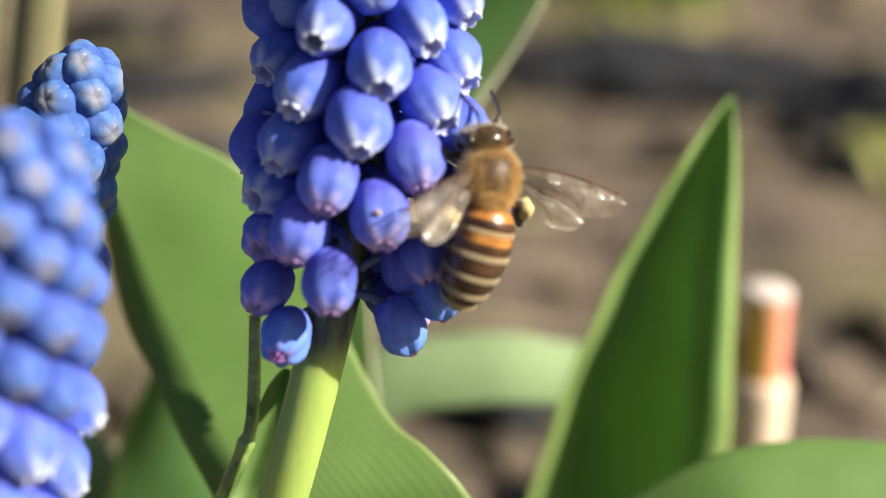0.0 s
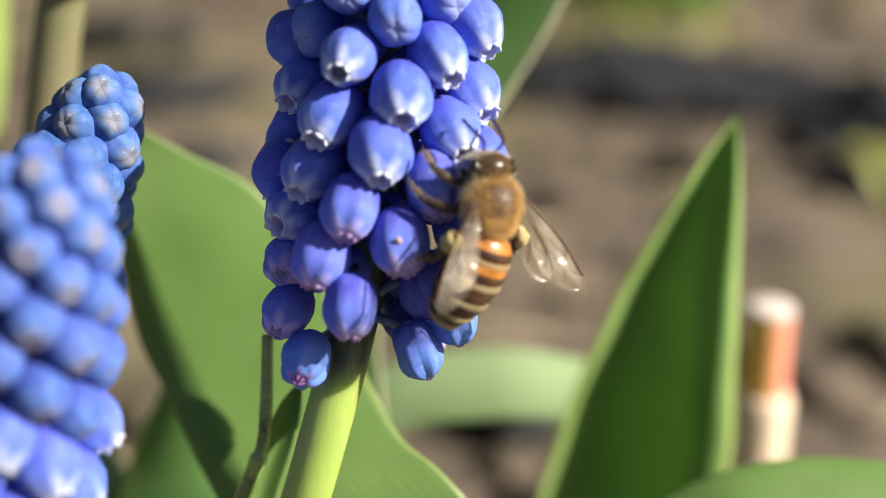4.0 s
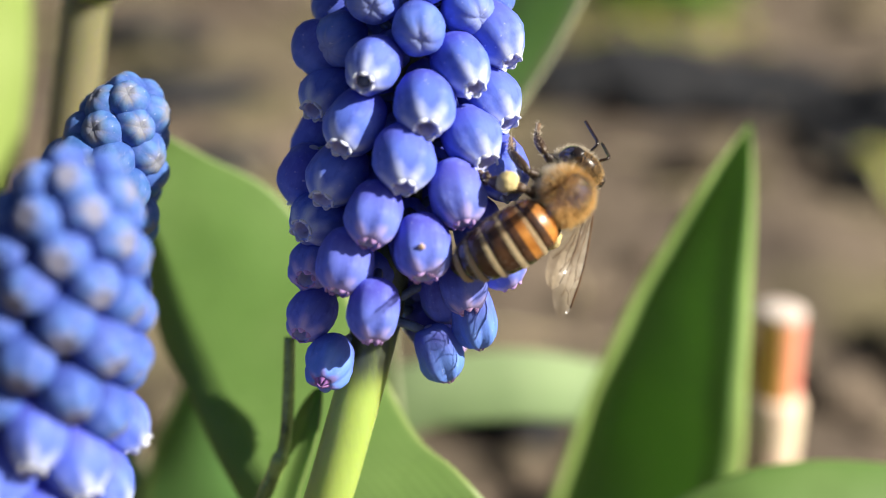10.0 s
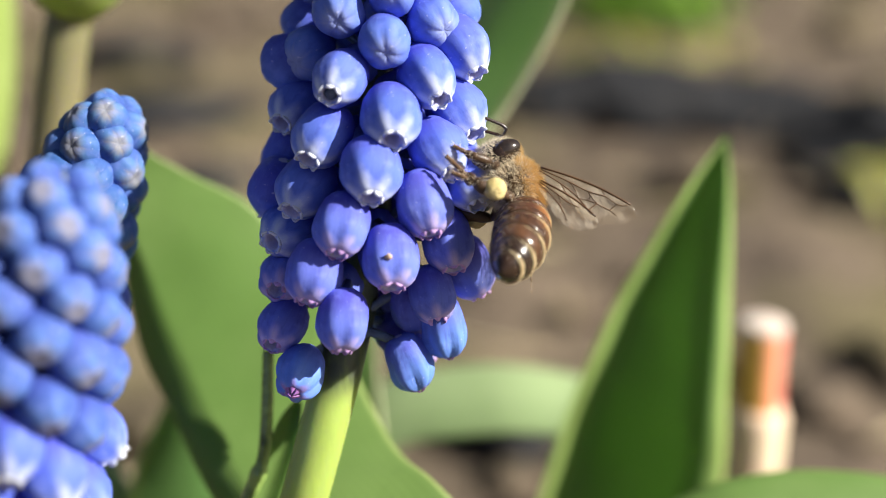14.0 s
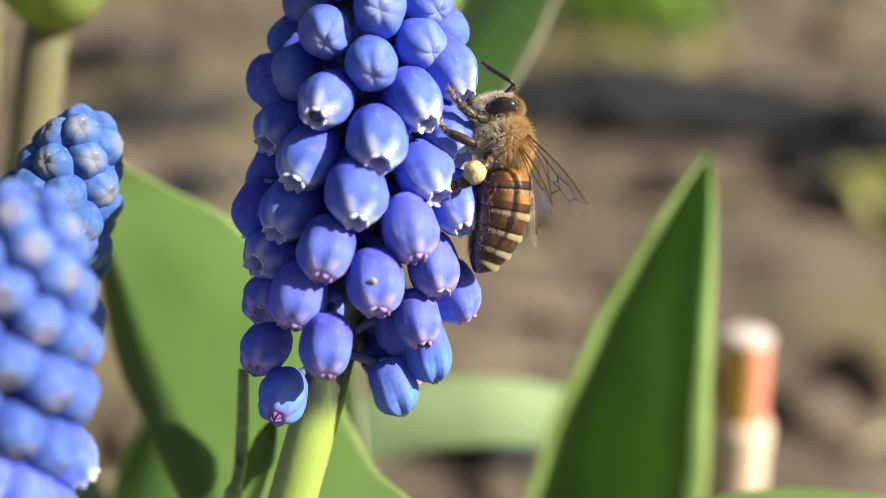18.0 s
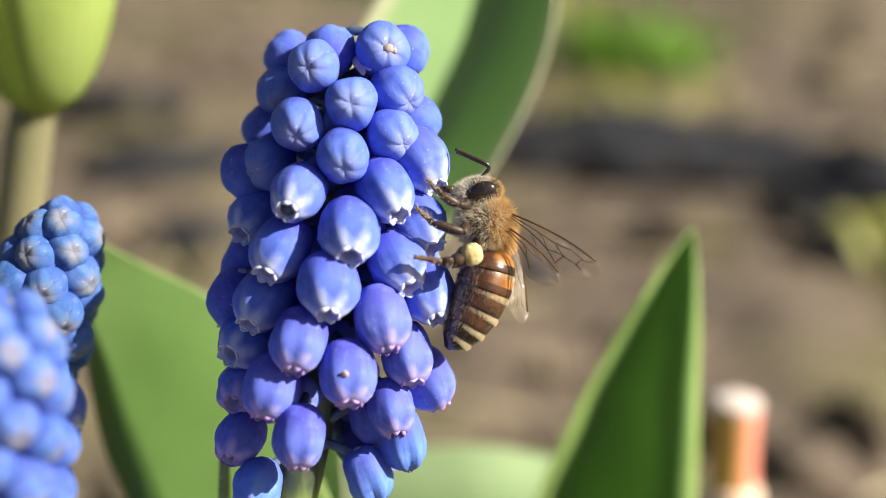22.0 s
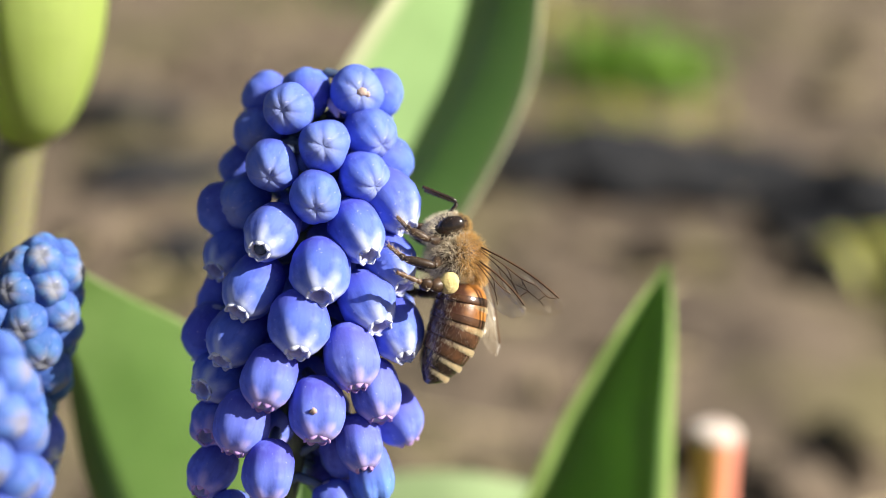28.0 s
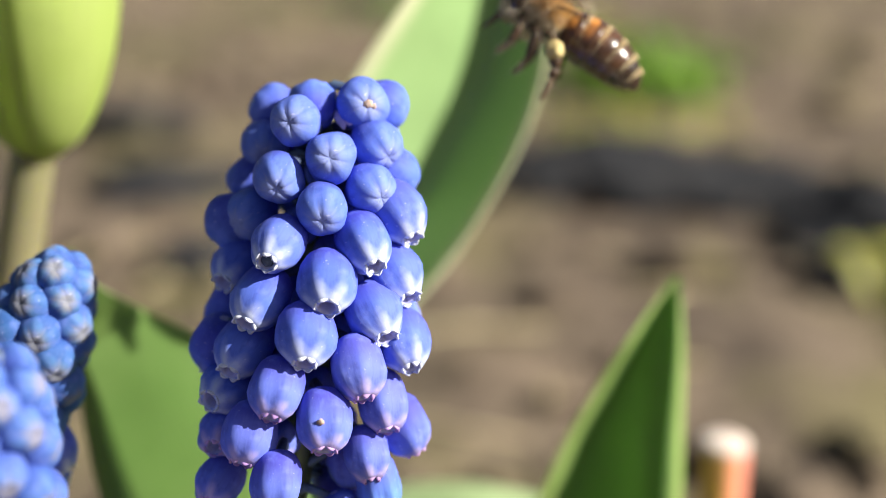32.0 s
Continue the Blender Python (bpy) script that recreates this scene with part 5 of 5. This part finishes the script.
# seconds; millimetres; degrees
FLIGHT = [
    (0.0, 3.02, 87.44, 102.97, 13.3, -76.6, 95.1),
    (0.5, 3.71, 87.06, 102.87, 14.0, -75.5, 105.2),
    (1.0, 3.06, 86.75, 102.98, 6.2, -74.6, 113.3),
    (1.5, 2.58, 86.53, 102.90, 32.3, -74.2, 89.9),
    (2.0, 2.69, 86.28, 102.76, 58.8, -71.1, 65.1),
    (2.5, 1.97, 86.12, 102.79, 50.4, -73.4, 68.2),
    (3.0, 2.49, 86.11, 103.16, 35.8, -75.9, 79.8),
    (3.5, 2.52, 86.05, 103.40, 32.4, -75.8, 83.4),
    (5.5, 2.14, 85.42, 103.44, 21.9, -75.1, 96.8),
    (6.0, 3.43, 85.24, 103.41, 34.7, -74.5, 93.8),
    (6.5, 3.68, 84.96, 103.37, 48.2, -74.4, 79.4),
    (7.0, 3.08, 84.62, 103.19, 56.7, -73.5, 63.6),
    (7.5, 2.38, 84.35, 103.19, 66.7, -71.7, 52.5),
    (8.0, 2.18, 84.12, 103.30, 77.9, -68.1, 39.5),
    (8.5, 2.69, 84.63, 102.49, 63.1, -69.9, 56.4),
    (9.0, 4.12, 85.56, 102.74, 71.9, -57.4, 32.0),
    (9.5, 5.04, 87.02, 104.21, 75.7, -46.9, 34.9),
    (10.0, 6.19, 87.75, 103.92, 80.5, -37.0, 38.0),
    (10.5, 6.76, 87.58, 103.92, 68.1, -54.1, 56.4),
    (11.0, 7.40, 89.66, 104.96, 49.2, -61.5, 96.3),
    (11.5, 7.00, 89.06, 104.47, 73.7, -57.6, 89.9),
    (12.0, 5.73, 90.94, 104.72, 76.1, -46.6, 121.2),
    (12.5, 5.18, 91.18, 104.58, 73.4, -44.2, 126.4),
    (13.0, 5.05, 90.45, 104.70, 72.3, -44.1, 126.4),
    (13.5, 5.34, 90.45, 104.62, 78.4, -47.8, 119.0),
    (14.0, 4.85, 90.47, 104.54, 85.9, -50.8, 110.4),
    (14.5, 5.25, 90.59, 104.50, 82.1, -53.9, 109.6),
    (16.5, 6.39, 92.21, 107.04, 93.7, -65.0, 58.4),
    (17.0, 6.50, 92.47, 107.34, 86.4, -69.2, 68.0),
    (17.5, 6.40, 92.69, 107.79, 88.4, -68.6, 70.0),
    (18.0, 5.85, 92.93, 108.29, 91.7, -68.0, 77.1),
    (18.5, 5.60, 92.77, 108.07, 90.6, -68.1, 82.7),
    (19.0, 6.15, 92.94, 108.64, 87.3, -68.2, 88.5),
    (19.5, 5.98, 92.80, 108.45, 82.0, -68.2, 94.3),
    (20.0, 6.27, 92.71, 108.40, 76.6, -68.0, 100.0),
    (20.5, 6.58, 92.82, 108.58, 78.1, -68.2, 98.5),
    (21.0, 6.02, 92.91, 108.72, 74.8, -68.2, 102.2),
    (21.5, 6.36, 92.95, 108.74, 76.2, -68.4, 100.7),
    (22.0, 6.26, 93.07, 108.94, 77.7, -68.7, 99.1),
    (22.5, 6.41, 93.10, 108.90, 78.5, -68.1, 99.2),
    (23.0, 6.35, 93.73, 110.32, 79.3, -67.5, 99.3),
    (23.5, 6.21, 93.75, 110.23, 81.4, -67.2, 96.9),
    (24.0, 6.45, 93.78, 110.13, 83.4, -66.8, 94.6),
    (24.5, 6.18, 93.81, 110.08, 83.1, -66.3, 94.9),
    (25.0, 6.54, 93.81, 109.94, 85.0, -66.0, 92.7),
    (25.5, 6.49, 93.74, 109.85, 83.2, -65.9, 94.7),
    (27.5, 6.77, 93.52, 109.62, 73.9, -64.9, 104.8),
    (28.0, 6.26, 93.46, 109.54, 72.2, -64.7, 106.6),
    (28.5, 6.48, 93.58, 109.80, 73.3, -64.7, 105.4),
    (29.0, 6.59, 93.71, 110.04, 74.3, -64.7, 104.2),
    (29.5, 8.02, 94.02, 111.16, 64.0, -64.0, 113.5),
    (30.0, 7.59, 94.71, 113.25, 48.1, -60.6, 129.3),
    (30.5, 5.49, 94.60, 113.56, 25.7, -53.3, 148.5),
    (30.8, 6.53, 94.20, 113.86, 29.9, -52.8, 146.8),
    (31.0, 7.08, 95.41, 115.47, 31.4, -51.6, 147.1),
    (31.2, 7.94, 98.85, 117.76, 19.1, -35.7, 163.7),
    (31.4, 7.18, 98.95, 118.16, 23.6, -41.8, 159.1),
    (31.6, 6.48, 101.40, 119.25, 20.2, -32.4, 164.8),
    (31.8, 8.24, 104.68, 122.76, 15.4, -31.2, 167.0),
    (32.0, 12.07, 108.82, 125.73, 13.7, -41.8, 162.9),
]
# the turn of its abdomen
CURL = [
    (0.0, 4.7, 8.0, -14.3),
    (0.5, 3.3, 3.8, -9.3),
    (1.0, 4.8, -2.8, -11.9),
    (1.5, 1.7, -1.3, -4.4),
    (2.0, -0.1, -0.6, 0.2),
    (2.5, 2.2, -1.4, -5.7),
    (3.0, 5.2, -2.4, -12.7),
    (3.5, 6.4, -4.0, -15.3),
    (5.5, 5.4, -3.1, -13.3),
    (6.0, 10.6, -14.7, -21.4),
    (6.5, 5.7, -7.3, -13.0),
    (7.0, 1.2, 2.3, -3.3),
    (7.5, -0.9, 6.2, 2.8),
    (8.0, -3.1, 10.8, 10.1),
    (8.5, -0.8, 1.1, 2.2),
    (9.0, 7.6, -10.8, -16.4),
    (9.5, 0.7, -5.6, -1.7),
    (10.0, 1.9, -8.5, -4.3),
    (10.5, 12.7, -19.8, -24.0),
    (11.0, 17.0, -38.4, -26.0),
    (11.5, 18.4, -25.8, -31.9),
    (12.0, 20.8, -23.9, -36.8),
    (12.5, 19.0, -25.2, -33.2),
    (13.0, 16.5, -22.9, -29.8),
    (13.5, 15.2, -16.4, -29.8),
    (14.0, 14.0, -9.6, -30.1),
    (14.5, 11.6, -8.8, -25.5),
    (16.5, 1.5, 8.9, -4.6),
    (17.0, 0.6, 2.4, -1.6),
    (17.5, -0.1, 7.0, 0.4),
    (18.0, -0.3, 10.9, 1.1),
    (18.5, -0.1, 6.3, 0.3),
    (19.0, 0.1, -1.0, -0.2),
    (19.5, 0.2, -5.2, -0.4),
    (20.0, 0.3, -8.8, -0.7),
    (20.5, 0.5, -7.9, -1.1),
    (21.0, 0.8, -8.7, -1.7),
    (21.5, 0.9, -7.2, -2.1),
    (22.0, 1.1, -6.1, -2.6),
    (22.5, 0.9, -4.7, -2.1),
    (23.0, 0.6, -1.9, -1.6),
    (23.5, 0.5, -1.5, -1.3),
    (24.0, 0.4, -0.8, -1.0),
    (24.5, 0.3, -1.0, -0.7),
    (25.0, 0.2, -0.8, -0.4),
    (25.5, 0.2, -1.4, -0.5),
    (27.5, 0.3, -4.0, -0.6),
    (28.0, 0.3, -5.3, -0.7),
    (28.5, -0.1, -5.2, 0.2),
    (29.0, -0.5, -5.2, 1.1),
    (29.5, 0.2, -20.1, -0.3),
    (30.0, 2.1, -36.6, -3.2),
    (30.5, 6.6, -15.0, -13.4),
    (30.8, 8.3, -19.1, -15.8),
    (31.0, 10.3, -24.4, -18.4),
    (31.2, 1.0, -11.2, -2.2),
    (31.4, -0.3, 13.1, 0.9),
    (31.6, -0.3, 13.6, 1.1),
    (31.8, -0.1, 20.5, 0.5),
    (32.0, -0.1, 28.4, 0.8),
]

# the spans of its wings, left and right, and how far the right one stands on edge
SPANS = [
    (0.0, (-0.3, 0.8, 0.5), (-0.3, -0.92, 0.2), 0.0), (0.5, (-0.5, 0.8, 0.25), (-0.4, -0.9, 0.15), 0.0), (0.8, (-0.98, 0.08, 0.13), (-0.68, -0.7, 0.12), 0.0), (2.2, (-0.98, 0.08, 0.13), (-0.68, -0.7, 0.12), 0.0),
    (2.6, (-0.9, 0.42, 0.12), (-0.76, -0.62, 0.1), 0.0), (5.5, (-0.9, 0.42, 0.12), (-0.76, -0.62, 0.1), 0.0), (6.2, (-0.94, 0.30, 0.13), (-0.7, -0.68, 0.12), 0.0), (8.5, (-0.97, 0.16, 0.13), (-0.76, -0.6, 0.1), 0.0),
    (9.0, (-0.35, 0.35, 0.88), (-0.86, -0.5, 0.1), 0.0), (10.0, (-0.3, 0.3, 0.9), (-0.86, -0.48, 0.1), 0.0), (11.0, (-0.4, 0.3, 0.85), (-0.8, -0.5, 0.2), 0.0), (11.8, (-0.55, 0.3, 0.75), (-0.93, -0.3, 0.0), 0.85),
    (13.0, (-0.62, 0.2, 0.75), (-0.95, -0.3, -0.05), 0.85), (14.5, (-0.62, 0.2, 0.75), (-0.95, -0.3, -0.05), 0.85), (16.3, (-0.4, 0.85, 0.35), (-0.4, -0.85, 0.35), 0.0), (17.2, (-0.35, 0.88, 0.3), (-0.4, -0.85, 0.35), 0.0), (17.8, (-0.72, 0.3, 0.62), (-0.93, -0.3, 0.2), 0.0),
    (18.5, (-0.54, 0.2, 0.82), (-0.98, -0.12, 0.14), 0.85), (24.0, (-0.54, 0.2, 0.82), (-0.98, -0.12, 0.14), 0.85), (29.0, (-0.66, 0.2, 0.72), (-0.98, -0.12, 0.12), 0.85), (30.0, (-0.7, 0.25, 0.66), (-0.9, -0.3, 0.3), 0.85), (30.6, (-0.3, 0.92, 0.3), (-0.3, -0.92, 0.3), 0.0),
    (31.0, (-0.25, 0.95, 0.2), (-0.25, -0.95, 0.2), 0.0), (31.5, (-0.2, 0.95, 0.3), (-0.2, -0.95, 0.3), 0.0), (32.0, (-0.25, 0.93, 0.3), (-0.25, -0.93, 0.3), 0.0),
]


def motions():
    """The flower nods a little on its stem; the bee climbs over the bells and flies off."""
    tall = (W(-5, 99.5, 8) - FLOWER_FOOT).length * 1000
    walk(flower, [(t, Matrix.Translation(FLOWER_FOOT + Vector((0, 0, dz / 1000))) @ pose(0, 0, 0, 0, math.degrees(dx / tall), 0)) for t, dx, dz in SWAY])
    walk(bee, [(t, pose(x / 1000, y / 1000, z / 1000, rx, ry, rz)) for t, x, y, z, rx, ry, rz in FLIGHT])
    walk(abdomen, [(t, Matrix.Translation(HINGE) @ pose(0, 0, 0, rx, ry, rz)) for t, rx, ry, rz in CURL])
    for leg_ob, side in ((LEGS[2], 1), (LEGS[5], -1)):
        hip = mm((-1.0, 0.9 * side, -1.0))
        up = 1.0 if side > 0 else 0.15
        swing = [(0.0, 45, 46), (2.0, 45, 46), (8.5, 48, 46), (9.0, 25, 20), (11.0, 20, 15), (12.0, -15, 8), (13.0, -25, 0), (14.5, -20, 0), (16.5, 38, 0), (20.0, 48, -5), (21.5, 34, 10), (23.0, 10, 40), (25.5, 8, 45),
                 (28.0, 10, 35), (30.0, 15, 20), (31.0, 25, 0), (31.5, 50, 0), (32.0, 55, 0)]
        walk(leg_ob, [(t, Matrix.Translation(hip) @ pose(0, 0, 0, lift * up * side, 0, 0) @ pose(0, 0, 0, 0, a, 0) @ Matrix.Translation(-hip)) for t, a, lift in swing])
    for leg_ob, side, hx, hz in ((LEGS[0], 1, 1.3, -1.2), (LEGS[1], 1, 0.1, -1.5), (LEGS[3], -1, 1.3, -1.2), (LEGS[4], -1, 0.1, -1.5)):
        hip = mm((hx, (0.7 if hx > 1 else 0.9) * side, hz))
        up = 1.0 if side > 0 else 0.1
        reach = [(0.0, 0, 45 * up), (8.5, 0, 48 * up), (9.0, 5, 30 * up), (11.0, 0, 15), (12.0, 10, 5), (14.5, 10, 5), (16.5, 0, 5), (30.0, 0, 5), (31.0, 10, 0), (31.5, 35, 0), (32.0, 45, 0)]
        walk(leg_ob, [(t, Matrix.Translation(hip) @ pose(0, 0, 0, lift * side, 0, 0) @ pose(0, 0, 0, 0, a, 0) @ Matrix.Translation(-hip)) for t, a, lift in reach])
    for key, ob in WINGS.items():
        walk(ob, [(t, wing_pose(key, left if key[0] == "l" else right, 0.0 if key[0] == "l" else edge)) for t, left, right, edge in SPANS])


motions()
